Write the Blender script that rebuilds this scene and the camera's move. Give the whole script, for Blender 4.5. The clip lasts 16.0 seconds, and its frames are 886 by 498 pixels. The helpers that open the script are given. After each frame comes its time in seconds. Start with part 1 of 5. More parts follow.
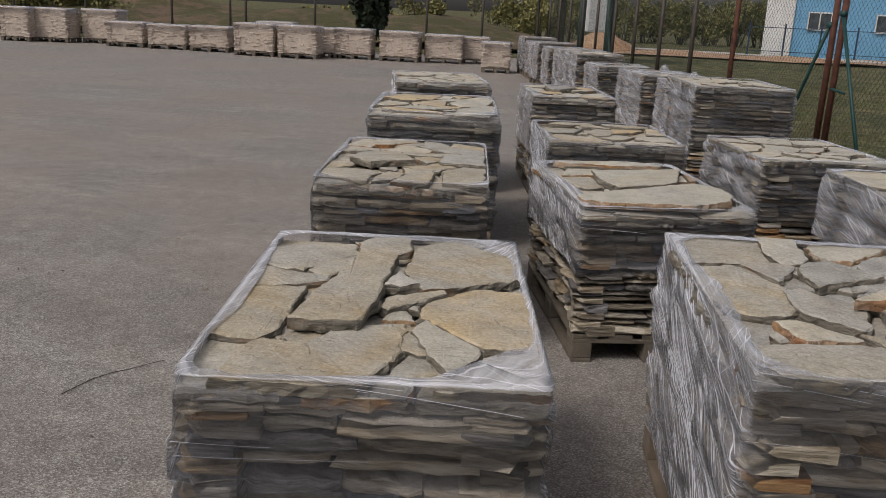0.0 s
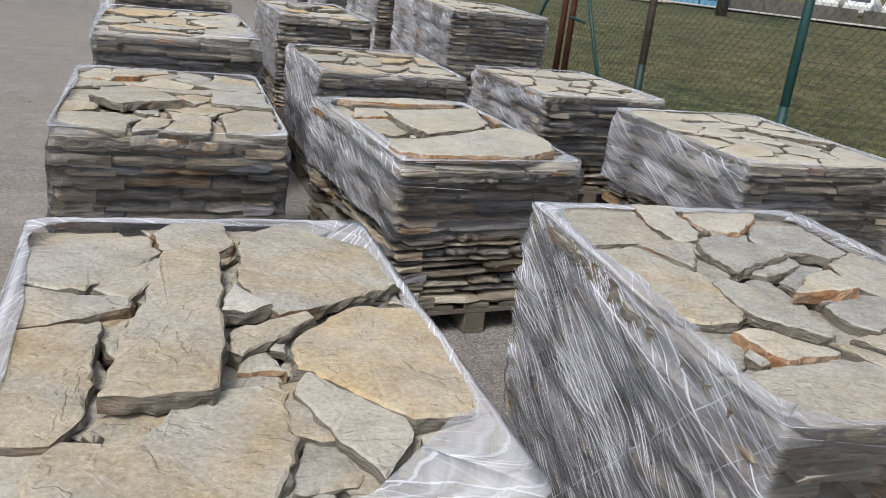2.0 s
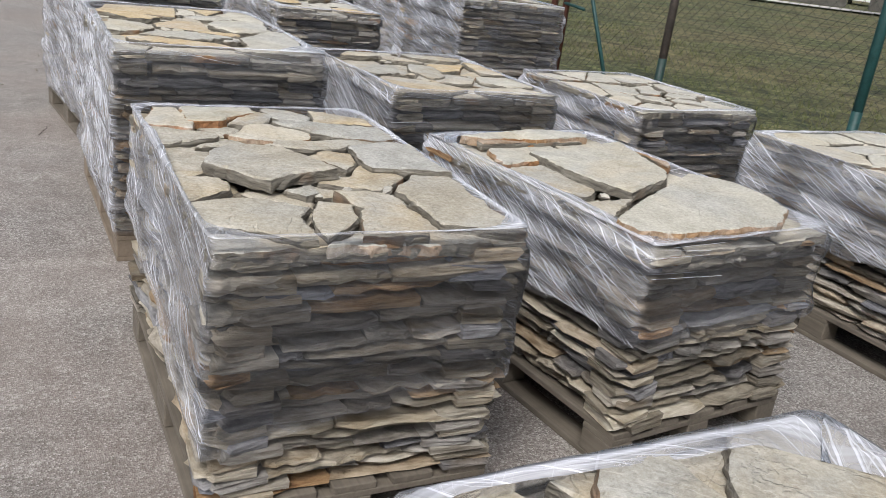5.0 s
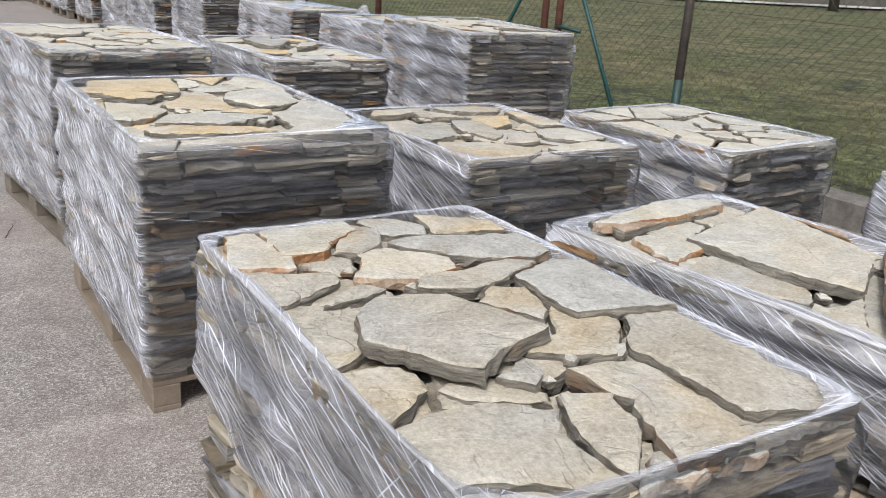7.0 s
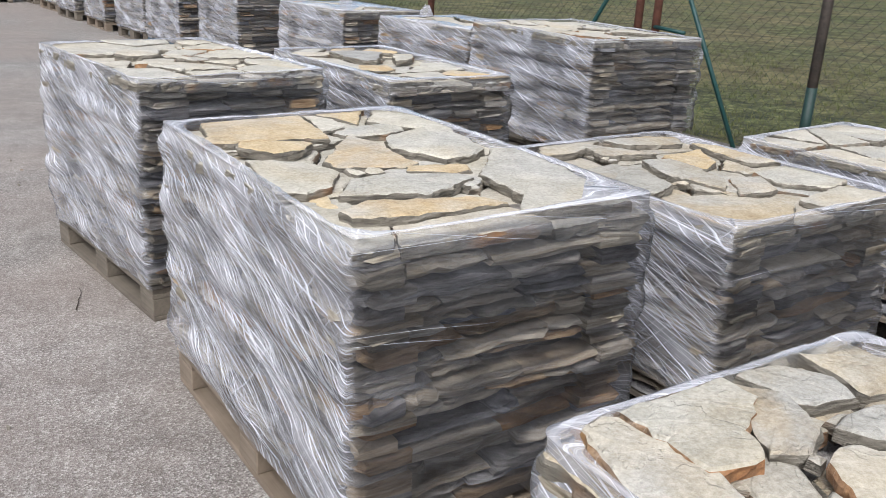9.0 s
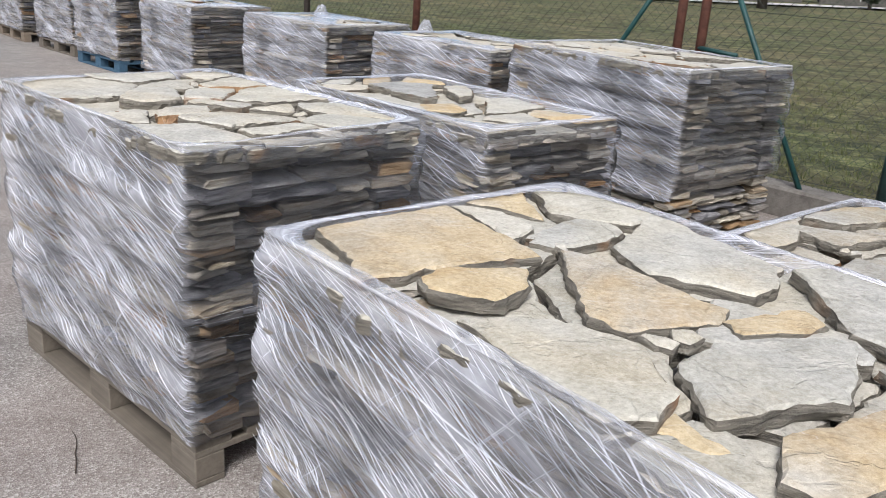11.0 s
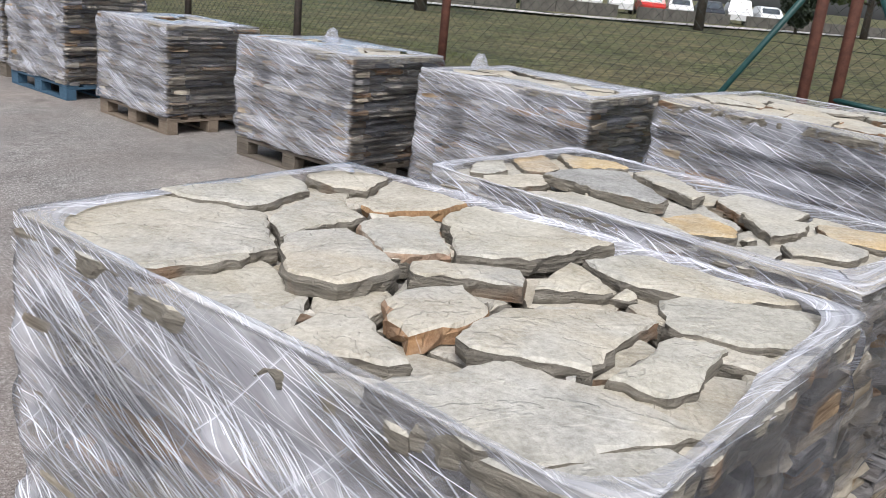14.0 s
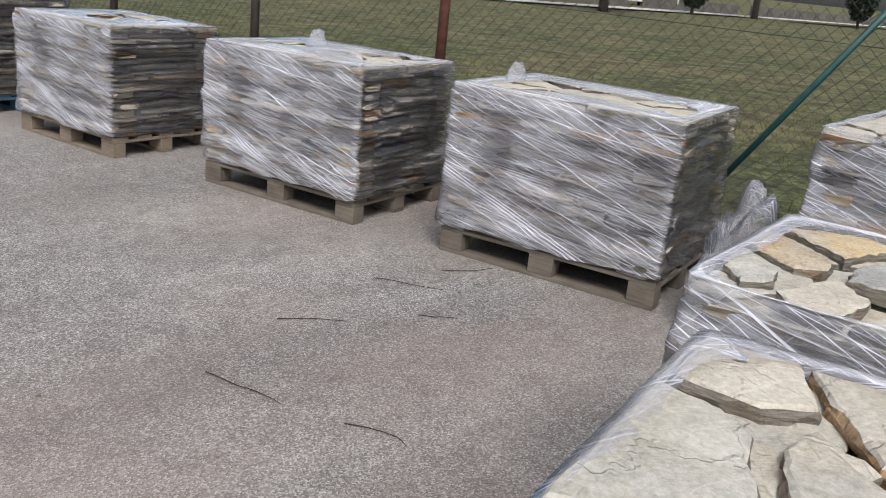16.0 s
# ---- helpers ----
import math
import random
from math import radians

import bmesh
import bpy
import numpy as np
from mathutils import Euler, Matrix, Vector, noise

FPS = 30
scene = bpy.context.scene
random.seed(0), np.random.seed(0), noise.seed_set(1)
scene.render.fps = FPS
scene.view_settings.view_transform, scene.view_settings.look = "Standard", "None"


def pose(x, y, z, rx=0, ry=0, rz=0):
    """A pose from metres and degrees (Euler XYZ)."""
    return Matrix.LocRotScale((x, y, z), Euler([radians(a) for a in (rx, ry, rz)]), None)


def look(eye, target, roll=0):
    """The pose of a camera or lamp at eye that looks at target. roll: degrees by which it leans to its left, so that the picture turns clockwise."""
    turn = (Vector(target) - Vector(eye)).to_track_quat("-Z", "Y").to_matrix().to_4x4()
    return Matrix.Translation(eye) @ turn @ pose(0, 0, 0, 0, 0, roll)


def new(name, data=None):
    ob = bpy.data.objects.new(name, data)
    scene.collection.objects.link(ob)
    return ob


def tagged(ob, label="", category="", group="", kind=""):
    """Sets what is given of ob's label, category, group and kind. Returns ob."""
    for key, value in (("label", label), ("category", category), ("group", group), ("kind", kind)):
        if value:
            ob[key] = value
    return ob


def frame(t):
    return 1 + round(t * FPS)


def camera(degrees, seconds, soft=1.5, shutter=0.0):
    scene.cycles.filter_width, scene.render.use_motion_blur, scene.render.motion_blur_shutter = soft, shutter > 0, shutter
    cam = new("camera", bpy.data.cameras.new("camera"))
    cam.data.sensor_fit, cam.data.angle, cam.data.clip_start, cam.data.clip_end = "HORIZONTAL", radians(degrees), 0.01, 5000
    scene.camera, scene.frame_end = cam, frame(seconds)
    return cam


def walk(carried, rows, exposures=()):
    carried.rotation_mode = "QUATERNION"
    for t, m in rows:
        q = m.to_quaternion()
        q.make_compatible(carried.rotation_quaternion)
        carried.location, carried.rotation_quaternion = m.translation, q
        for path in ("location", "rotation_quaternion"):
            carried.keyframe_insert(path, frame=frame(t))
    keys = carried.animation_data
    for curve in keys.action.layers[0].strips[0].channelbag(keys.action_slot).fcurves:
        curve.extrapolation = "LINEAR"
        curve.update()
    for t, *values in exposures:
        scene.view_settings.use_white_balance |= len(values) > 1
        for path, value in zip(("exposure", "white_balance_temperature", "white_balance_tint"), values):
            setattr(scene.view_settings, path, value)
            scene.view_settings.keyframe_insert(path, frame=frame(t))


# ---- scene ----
cam = camera(54.0, 16.0, soft=0.75)
METRES, EYE, TILT, LEAN, TURN = 9.2, 1.66, 0.0, 0.0, -2.7
ROWS = [
    (0.0, 0.0, 0.0, 0.0, 0.73, -15.47, -2.65),
    (0.5, -0.0068, 0.0209, -0.0011, -4.08, -15.16, -3.24),
    (1.0, -0.0233, 0.044, -0.0026, -13.72, -18.4, -2.97),
    (1.5, -0.0317, 0.0634, -0.0054, -16.93, -20.53, -5.75),
    (2.0, -0.0369, 0.0875, -0.0046, -18.35, -19.42, -6.47),
    (2.5, -0.0496, 0.1074, -0.0058, -18.15, -19.43, -7.14),
    (3.0, -0.0691, 0.129, -0.0067, -20.24, -19.94, -5.56),
    (3.5, -0.0817, 0.1556, -0.0099, -22.29, -21.58, -6.57),
    (4.0, -0.0895, 0.1855, -0.0084, -24.02, -21.36, -6.72),
    (4.5, -0.1034, 0.2147, -0.0088, -25.43, -20.87, -7.5),
    (7.0, -0.1359, 0.3554, -0.0076, -32.93, -18.86, -3.64),
    (7.5, -0.138, 0.3862, -0.0068, -32.98, -18.62, -3.6),
    (8.0, -0.1437, 0.4182, -0.0085, -32.84, -19.11, -4.08),
    (8.5, -0.1533, 0.4518, -0.0071, -34.18, -19.14, -1.85),
    (9.0, -0.1526, 0.4864, -0.0096, -33.83, -19.37, -2.85),
    (9.5, -0.1489, 0.5243, -0.011, -33.62, -19.1, -3.51),
    (12.0, -0.151, 0.698, -0.0161, -42.68, -18.45, -3.64),
    (12.5, -0.1443, 0.7278, -0.0164, -42.71, -18.39, -3.68),
    (13.0, -0.1398, 0.7573, -0.017, -41.96, -18.36, -5.93),
    (13.5, -0.1358, 0.7895, -0.0155, -43.39, -17.68, -5.42),
    (14.0, -0.1256, 0.8213, -0.0177, -44.71, -17.58, -5.58),
    (14.5, -0.1162, 0.8538, -0.0164, -45.52, -17.47, -6.93),
    (15.0, -0.1155, 0.8902, -0.0177, -47.75, -17.46, -6.87),
    (15.5, -0.1137, 0.9228, -0.0187, -49.71, -17.94, -5.97),
    (16.0, -0.1048, 0.9603, -0.0185, -51.85, -18.11, -5.61),
]
EXPOSURES = [(0.0, -0.5, 6700, 13), (0.6, -0.5, 6700, 13), (1.0, -0.36, 6600, 12), (1.5, 0.05, 6350, 10), (3.0, 0.15, 6350, 10), (8.0, 0.46, 6200, 11), (12.0, 0.42, 6150, 12), (14.5, 0.32, 6250, 12), (16.0, 0.28, 6300, 12)]
walk(cam, [(t, pose(0, 0, EYE, TILT, LEAN, TURN) @ pose(METRES * x, METRES * y, METRES * z, 90 + pitch, roll, yaw)) for t, x, y, z, yaw, pitch, roll in ROWS], EXPOSURES)

# ---- world and sun: a bright overcast day ----
world = bpy.data.worlds.new("overcast_sky")
world.use_nodes = True
scene.world = world
wn, wl = world.node_tree.nodes, world.node_tree.links
sky = wn.new("ShaderNodeTexSky")
sky.sky_type, sky.sun_disc = "NISHITA", False
sky.sun_elevation, sky.sun_rotation = radians(52), radians(229)
sky.air_density, sky.dust_density = 1.0, 4.0
sky_tone = wn.new("ShaderNodeHueSaturation")
sky_tone.inputs["Saturation"].default_value = 0.35
wl.new(sky.outputs[0], sky_tone.inputs["Color"])
wl.new(sky_tone.outputs[0], wn["Background"].inputs["Color"])
wn["Background"].inputs["Strength"].default_value = 0.13

sun = new("sun", bpy.data.lights.new("sun", "SUN"))
sun.data.energy, sun.data.angle, sun.data.color = 1.7, radians(16), (1.0, 0.95, 0.88)
sun.matrix_world = look((-4.2, -3.6, 7.0), (0, 0, 0))


# ---- materials ----
class Nodes:
    """A small node builder for one material."""

    def __init__(self, name, rough=0.8, metal=0.0):
        self.mat = bpy.data.materials.new(name)
        self.mat.use_nodes = True
        self.tree = self.mat.node_tree
        self.bsdf = self.tree.nodes["Principled BSDF"]
        self.out = self.tree.nodes["Material Output"]
        self.bsdf.inputs["Roughness"].default_value = rough
        self.bsdf.inputs["Metallic"].default_value = metal

    def node(self, kind, links=(), **props):
        n = self.tree.nodes.new(kind)
        for key, value in props.items():
            setattr(n, key, value)
        for socket, value in dict(links).items():
            self.put(n.inputs[socket], value)
        return n

    def put(self, socket, value):
        if isinstance(value, bpy.types.NodeSocket):
            self.tree.links.new(value, socket)
        else:
            socket.default_value = value

    def coords(self, kind="Object"):
        return self.node("ShaderNodeTexCoord").outputs[kind]

    def mapped(self, vector, scale=(1, 1, 1), turn=(0, 0, 0), shift=(0, 0, 0)):
        if any(turn):
            vector = self.node("ShaderNodeMapping", {"Vector": vector, "Rotation": turn}).outputs[0]
        return self.node("ShaderNodeMapping", {"Vector": vector, "Scale": scale, "Location": shift}).outputs[0]

    def noise(self, vector, scale, detail=4.0, rough=0.55, warp=0.0):
        return self.node("ShaderNodeTexNoise", {"Vector": vector, "Scale": scale, "Detail": detail, "Roughness": rough, "Distortion": warp}).outputs["Fac"]

    def ramp(self, fac, *stops):
        n = self.node("ShaderNodeValToRGB", {"Fac": fac})
        while len(n.color_ramp.elements) < len(stops):
            n.color_ramp.elements.new(0.5)
        for e, (at, col) in zip(n.color_ramp.elements, stops):
            e.position = at
            e.color = (*col, 1) if isinstance(col, tuple) else (col, col, col, 1)
        return n.outputs["Color"]

    def mix(self, fac, a, b, mode="MIX"):
        n = self.node("ShaderNodeMix", data_type="RGBA", blend_type=mode)
        for i, v in ((0, fac), (6, a), (7, b)):
            self.put(n.inputs[i], (*v, 1) if isinstance(v, tuple) and len(v) == 3 else v)
        return n.outputs[2]

    def math(self, op, a, b=0.0):
        n = self.node("ShaderNodeMath", operation=op)
        self.put(n.inputs[0], a)
        self.put(n.inputs[1], b)
        return n.outputs[0]

    def bump(self, height, strength=0.4, distance=0.01):
        n = self.node("ShaderNodeBump", {"Height": height, "Strength": strength, "Distance": distance})
        self.tree.links.new(n.outputs[0], self.bsdf.inputs["Normal"])
        return n.outputs[0]

    def colour(self, value):
        self.put(self.bsdf.inputs["Base Color"], (*value, 1) if isinstance(value, tuple) else value)

    def random(self):
        return self.node("ShaderNodeObjectInfo").outputs["Random"]

    def own_space(self):
        """Coordinates in metres that differ from object to object."""
        place = self.node("ShaderNodeNewGeometry").outputs["Position"]
        push = self.node("ShaderNodeCombineXYZ", {"X": self.math("MULTIPLY", self.random(), 37.0), "Y": self.math("MULTIPLY", self.random(), 91.0)}).outputs[0]
        return self.node("ShaderNodeVectorMath", {0: place, 1: push}, operation="ADD").outputs[0]


def slate_face(name, tones, stain, amount):
    """Split face of a flagstone: sheets of stone with broken steps, ochre stains and pale veins."""
    n = Nodes(name, 0.82)
    p = n.own_space()
    base = n.ramp(n.random(), *zip((0.0, 0.25, 0.5, 0.75, 1.0), tones))
    grey = n.mix(n.ramp(n.noise(p, 2.6, 5), (0.44, 0.0), (0.64, 0.7)), base, (0.40, 0.395, 0.37))
    ochre = n.mix(n.math("MULTIPLY", n.ramp(n.noise(p, 1.9, 6, 0.6, 0.8), (0.50, 0.0), (0.68, 1.0)), amount), grey, stain)
    fine = n.mix(0.8, ochre, n.ramp(n.noise(p, 90, 7, 0.75), (0.32, 0.2), (0.70, 0.8)), "SOFT_LIGHT")
    blot = n.mix(0.65, fine, n.ramp(n.noise(p, 9, 7, 0.68, 0.5), (0.28, 0.2), (0.7, 0.8)), "SOFT_LIGHT")
    crack = n.noise(n.mapped(p, (3, 1, 1), (0, 0, 1.1)), 1.7, 3, 0.5, 1.2)
    cloud = n.mix(n.math("MULTIPLY", n.ramp(crack, (0.495, 0.0), (0.5, 1.0), (0.505, 0.0)), 0.14), blot, (0.19, 0.16, 0.12))
    vein = n.noise(n.mapped(p, (1.2, 6, 1), (0, 0, 0.7)), 1.6, 3, 0.5, 1.2)
    veins = n.ramp(vein, (0.495, 0.0), (0.5, 1.0), (0.505, 0.0))
    n.colour(n.mix(n.math("MULTIPLY", veins, 0.42), cloud, (0.68, 0.64, 0.57)))
    sheets = n.noise(p, 3.6, 5, 0.6, 0.5)
    steps = n.ramp(sheets, (0.38, 0.0), (0.395, 0.3), (0.49, 0.38), (0.50, 0.65), (0.60, 0.72), (0.615, 1.0))
    relief = n.math("ADD", n.math("MULTIPLY", steps, 0.42), n.math("ADD", n.math("MULTIPLY", n.noise(p, 12, 9, 0.62, 0.3), 0.38), n.math("MULTIPLY", n.noise(p, 80, 5, 0.7), 0.13)))
    n.bump(relief, 0.9, 0.02)
    return n.mat


def slate_edge():
    """Broken edge of a flagstone: darker, layered, rusty in places."""
    n = Nodes("flagstone_edge", 0.9)
    p = n.own_space()
    layers = n.noise(n.mapped(p, (9, 9, 90)), 1.0, 5, 0.65)
    base = n.ramp(layers, (0.3, (0.12, 0.11, 0.092)), (0.52, (0.27, 0.245, 0.20)), (0.75, (0.43, 0.40, 0.34)))
    rust = n.ramp(n.noise(p, 3.1, 4), (0.56, 0.0), (0.68, 1.0))
    n.colour(n.mix(n.math("MULTIPLY", rust, 0.75), base, (0.34, 0.155, 0.05)))
    n.bump(n.math("ADD", layers, n.noise(p, 28, 7, 0.75)), 1.0, 0.025)
    return n.mat


def stack_stone(name="stack_stone", island=False):
    """Edges of the stones in a stack: blue-grey, grey-brown, a few rusty."""
    n = Nodes(name, 0.88)
    p = n.own_space()
    pick = n.node("ShaderNodeNewGeometry").outputs["Random Per Island"] if island else n.random()
    base = n.ramp(pick, (0.0, (0.12, 0.108, 0.088)), (0.2, (0.47, 0.41, 0.315)), (0.36, (0.25, 0.255, 0.285)), (0.52, (0.52, 0.46, 0.36)), (0.66, (0.155, 0.152, 0.162)), (0.82, (0.62, 0.56, 0.45)), (0.94, (0.34, 0.245, 0.15)), (1.0, (0.38, 0.22, 0.10)))
    layers = n.noise(n.mapped(p, (7, 7, 80)), 1.0, 5, 0.65)
    tone = n.mix(0.75, base, n.ramp(layers, (0.34, 0.0), (0.66, 1.0)), "SOFT_LIGHT")
    stain = n.ramp(n.noise(p, 2.2, 4), (0.56, 0.0), (0.7, 1.0))
    n.colour(n.mix(n.math("MULTIPLY", stain, 0.45), tone, (0.33, 0.24, 0.13)))
    n.bump(n.math("ADD", layers, n.noise(p, 26, 7, 0.75)), 1.0, 0.022)
    return n.mat


def rubble_stone():
    """Pink-beige rough building stone."""
    n = Nodes("rubble_stone", 0.9)
    p = n.own_space()
    pick = n.node("ShaderNodeNewGeometry").outputs["Random Per Island"]
    base = n.ramp(pick, (0.0, (0.30, 0.24, 0.20)), (0.4, (0.60, 0.52, 0.45)), (0.7, (0.46, 0.38, 0.32)), (1.0, (0.70, 0.62, 0.55)))
    n.colour(n.mix(0.7, base, n.ramp(n.noise(p, 14, 6, 0.7), (0.3, 0.25), (0.72, 0.8)), "SOFT_LIGHT"))
    n.bump(n.noise(p, 22, 6, 0.7), 0.8, 0.03)
    return n.mat


def stretch_film(name, milk, lean):
    """Clear stretch film in streaked layers; the streaks follow the wrapping.
    Their white and the haze partly paint in sky reflections.
    """
    n = Nodes(name, 0.25)
    uv = n.coords("UV")
    wide = n.mapped(uv, (0.7, 5, 1), (0, 0, lean))
    tight = n.mapped(uv, (0.10, 95, 1), (0, 0, lean + 0.04))
    cross = n.mapped(uv, (0.12, 120, 1), (0, 0, lean - 1.25))
    flat = n.mapped(uv, (0.5, 40, 1), (0, 0, 0.02))
    a = n.noise(wide, 1.5, 5, 0.65, 0.0)
    b = n.noise(tight, 1.3, 3, 0.65, 0.0)
    c = n.noise(cross, 1.0, 3, 0.6, 0.0)
    d = n.noise(flat, 1.2, 4, 0.65, 0.05)
    e = n.noise(n.mapped(uv, (0.10, 210, 1), (0, 0, lean - 0.14)), 1.0, 2, 0.6, 0.0)
    # cover by side: thicker wrap, plus painted sky reflection on the long sides
    layers = n.node("ShaderNodeAttribute", attribute_name="layers").outputs["Fac"]
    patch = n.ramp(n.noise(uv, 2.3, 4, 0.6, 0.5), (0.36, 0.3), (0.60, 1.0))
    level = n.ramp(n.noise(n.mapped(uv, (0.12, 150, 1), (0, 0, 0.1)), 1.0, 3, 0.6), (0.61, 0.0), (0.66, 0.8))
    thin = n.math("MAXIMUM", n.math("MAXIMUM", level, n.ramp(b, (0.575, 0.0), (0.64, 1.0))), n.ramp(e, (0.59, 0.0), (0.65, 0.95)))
    # diffuse white streaks: stretched film, and sky glints painted along it
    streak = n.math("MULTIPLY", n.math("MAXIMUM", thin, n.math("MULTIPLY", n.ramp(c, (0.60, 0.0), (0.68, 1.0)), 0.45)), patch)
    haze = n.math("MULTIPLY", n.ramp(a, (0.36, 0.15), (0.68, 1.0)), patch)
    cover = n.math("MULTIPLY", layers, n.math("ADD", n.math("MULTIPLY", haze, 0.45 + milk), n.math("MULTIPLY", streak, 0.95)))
    # the rim, where many layers end, is nearly white
    top = n.node("ShaderNodeAttribute", attribute_name="rim").outputs["Fac"]
    cover = n.math("MINIMUM", n.math("ADD", n.math("MULTIPLY", n.math("ADD", cover, 0.006 + milk * 0.06), n.math("SUBTRACT", 1.0, n.math("MULTIPLY", top, 0.4))), n.math("MULTIPLY", top, n.math("ADD", 0.09, n.math("MULTIPLY", n.ramp(d, (0.44, 0.0), (0.62, 1.0)), 0.44)))), 0.92)
    height = n.math("ADD", n.math("MULTIPLY", b, 0.14), n.math("ADD", n.math("MULTIPLY", c, 0.12), n.math("ADD", n.math("MULTIPLY", d, 0.2), n.math("MULTIPLY", a, 0.12))))
    normal = n.bump(n.math("ADD", height, n.math("MULTIPLY", e, 0.05)), 0.7, 0.02)
    # lavender tint paints the blue sheen of reflected sky into the film
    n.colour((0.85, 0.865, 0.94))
    n.put(n.bsdf.inputs["Roughness"], n.math("ADD", 0.16, n.math("MULTIPLY", a, 0.25)))
    n.bsdf.inputs["Specular IOR Level"].default_value = 0.6
    clear = n.node("ShaderNodeBsdfTransparent", {"Color": (0.97, 0.97, 0.98, 1)})
    shine = n.node("ShaderNodeBsdfGlossy", {"Color": (0.9, 0.92, 0.95, 1), "Roughness": 0.2, "Normal": normal})
    fres = n.node("ShaderNodeFresnel", {"IOR": 1.30, "Normal": normal})
    glass = n.node("ShaderNodeMixShader", {0: fres.outputs[0], 1: clear.outputs[0], 2: shine.outputs[0]})
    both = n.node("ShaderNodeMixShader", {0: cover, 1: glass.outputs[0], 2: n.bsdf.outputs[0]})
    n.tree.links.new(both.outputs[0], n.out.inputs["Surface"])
    return n.mat


def weathered_wood(name, a, b):
    n = Nodes(name, 0.85)
    p = n.own_space()
    grain = n.noise(n.mapped(n.coords(), (70, 2.5, 70)), 1.0, 5, 0.6, 0.5)
    tone = n.mix(grain, (*a,), (*b,))
    n.colour(n.mix(0.6, tone, n.ramp(n.noise(p, 5, 5), (0.3, 0.25), (0.7, 0.75)), "SOFT_LIGHT"))
    n.bump(grain, 0.5, 0.004)
    return n.mat


def asphalt():
    n = Nodes("asphalt", 0.88)
    p = n.node("ShaderNodeNewGeometry").outputs["Position"]
    chips = n.node("ShaderNodeTexVoronoi", {"Vector": p, "Scale": 165.0})
    grit = n.ramp(n.node("ShaderNodeSeparateColor", {0: chips.outputs["Color"]}).outputs[0], (0.0, (0.068, 0.066, 0.063)), (0.45, (0.200, 0.192, 0.182)), (0.8, (0.335, 0.324, 0.307)), (1.0, (0.54, 0.53, 0.51)))
    worn = n.mix(n.ramp(n.noise(p, 0.35, 5, 0.6, 0.4), (0.38, 0.0), (0.66, 1.0)), grit, n.mix(0.55, grit, (0.30, 0.255, 0.22)))
    drag = n.noise(n.mapped(p, (0.5, 1.6, 1), (0, 0, 0.25)), 1.1, 5, 0.6, 0.8)
    tone = n.mix(0.55, n.mix(0.5, worn, n.ramp(n.noise(p, 7, 6, 0.7), (0.3, 0.2), (0.7, 0.8)), "SOFT_LIGHT"), n.ramp(drag, (0.3, 0.22), (0.7, 0.74)), "SOFT_LIGHT")
    spot = n.ramp(n.noise(p, 0.9, 3, 0.5, 0.5), (0.69, 0.0), (0.76, 1.0))
    dust = n.math("MULTIPLY", n.ramp(n.noise(p, 0.26, 7, 0.65, 0.7), (0.42, 0.0), (0.62, 1.0)), 0.75)
    dusty = n.mix(dust, tone, n.mix(0.5, tone, (0.27, 0.21, 0.18)))
    n.colour(n.mix(n.math("MULTIPLY", spot, 0.6), dusty, (0.085, 0.075, 0.068)))
    n.put(n.bsdf.inputs["Roughness"], n.ramp(drag, (0.3, 0.58), (0.7, 0.74)))
    n.bump(n.math("ADD", chips.outputs["Distance"], n.noise(p, 40, 3)), 0.5, 0.006)
    return n.mat


def lawn():
    n = Nodes("lawn_soil", 0.95)
    p = n.node("ShaderNodeNewGeometry").outputs["Position"]
    big = n.noise(p, 0.35, 5, 0.6)
    fine = n.noise(p, 9, 6, 0.75)
    green = n.ramp(fine, (0.34, (0.018, 0.024, 0.007)), (0.52, (0.068, 0.080, 0.024)), (0.66, (0.19, 0.185, 0.075)))
    n.colour(n.mix(n.math("MULTIPLY", n.ramp(big, (0.40, 0.0), (0.62, 1.0)), 0.75), green, n.mix(fine, (0.065, 0.056, 0.022), (0.215, 0.175, 0.085))))
    patchy = n.noise(p, 2.2, 7, 0.7, 0.4)
    n.colour(n.mix(0.95, n.bsdf.inputs["Base Color"].links[0].from_socket, n.ramp(patchy, (0.32, 0.05), (0.66, 0.90)), "SOFT_LIGHT"))
    n.bump(n.math("ADD", fine, patchy), 1.0, 0.06)
    return n.mat


def leaf(name, dark, light):
    n = Nodes(name, 0.7)
    pick = n.node("ShaderNodeNewGeometry").outputs["Random Per Island"]
    n.colour(n.ramp(pick, (0.0, dark), (1.0, light)))
    return n.mat


def plain(name, a, b, rough=0.6, metal=0.0, scale=8.0, relief=0.2):
    """Two-tone mottled surface for paint, metal, concrete and earth."""
    n = Nodes(name, rough, metal)
    p = n.own_space()
    f = n.noise(p, scale, 6, 0.65, 0.3)
    g = n.noise(p, scale * 6, 4, 0.7)
    n.colour(n.mix(0.4, n.mix(n.ramp(f, (0.35, 0.0), (0.65, 1.0)), a, b), n.ramp(g, (0.3, 0.3), (0.7, 0.7)), "SOFT_LIGHT"))
    n.bump(n.math("ADD", f, g), relief, 0.01)
    return n.mat


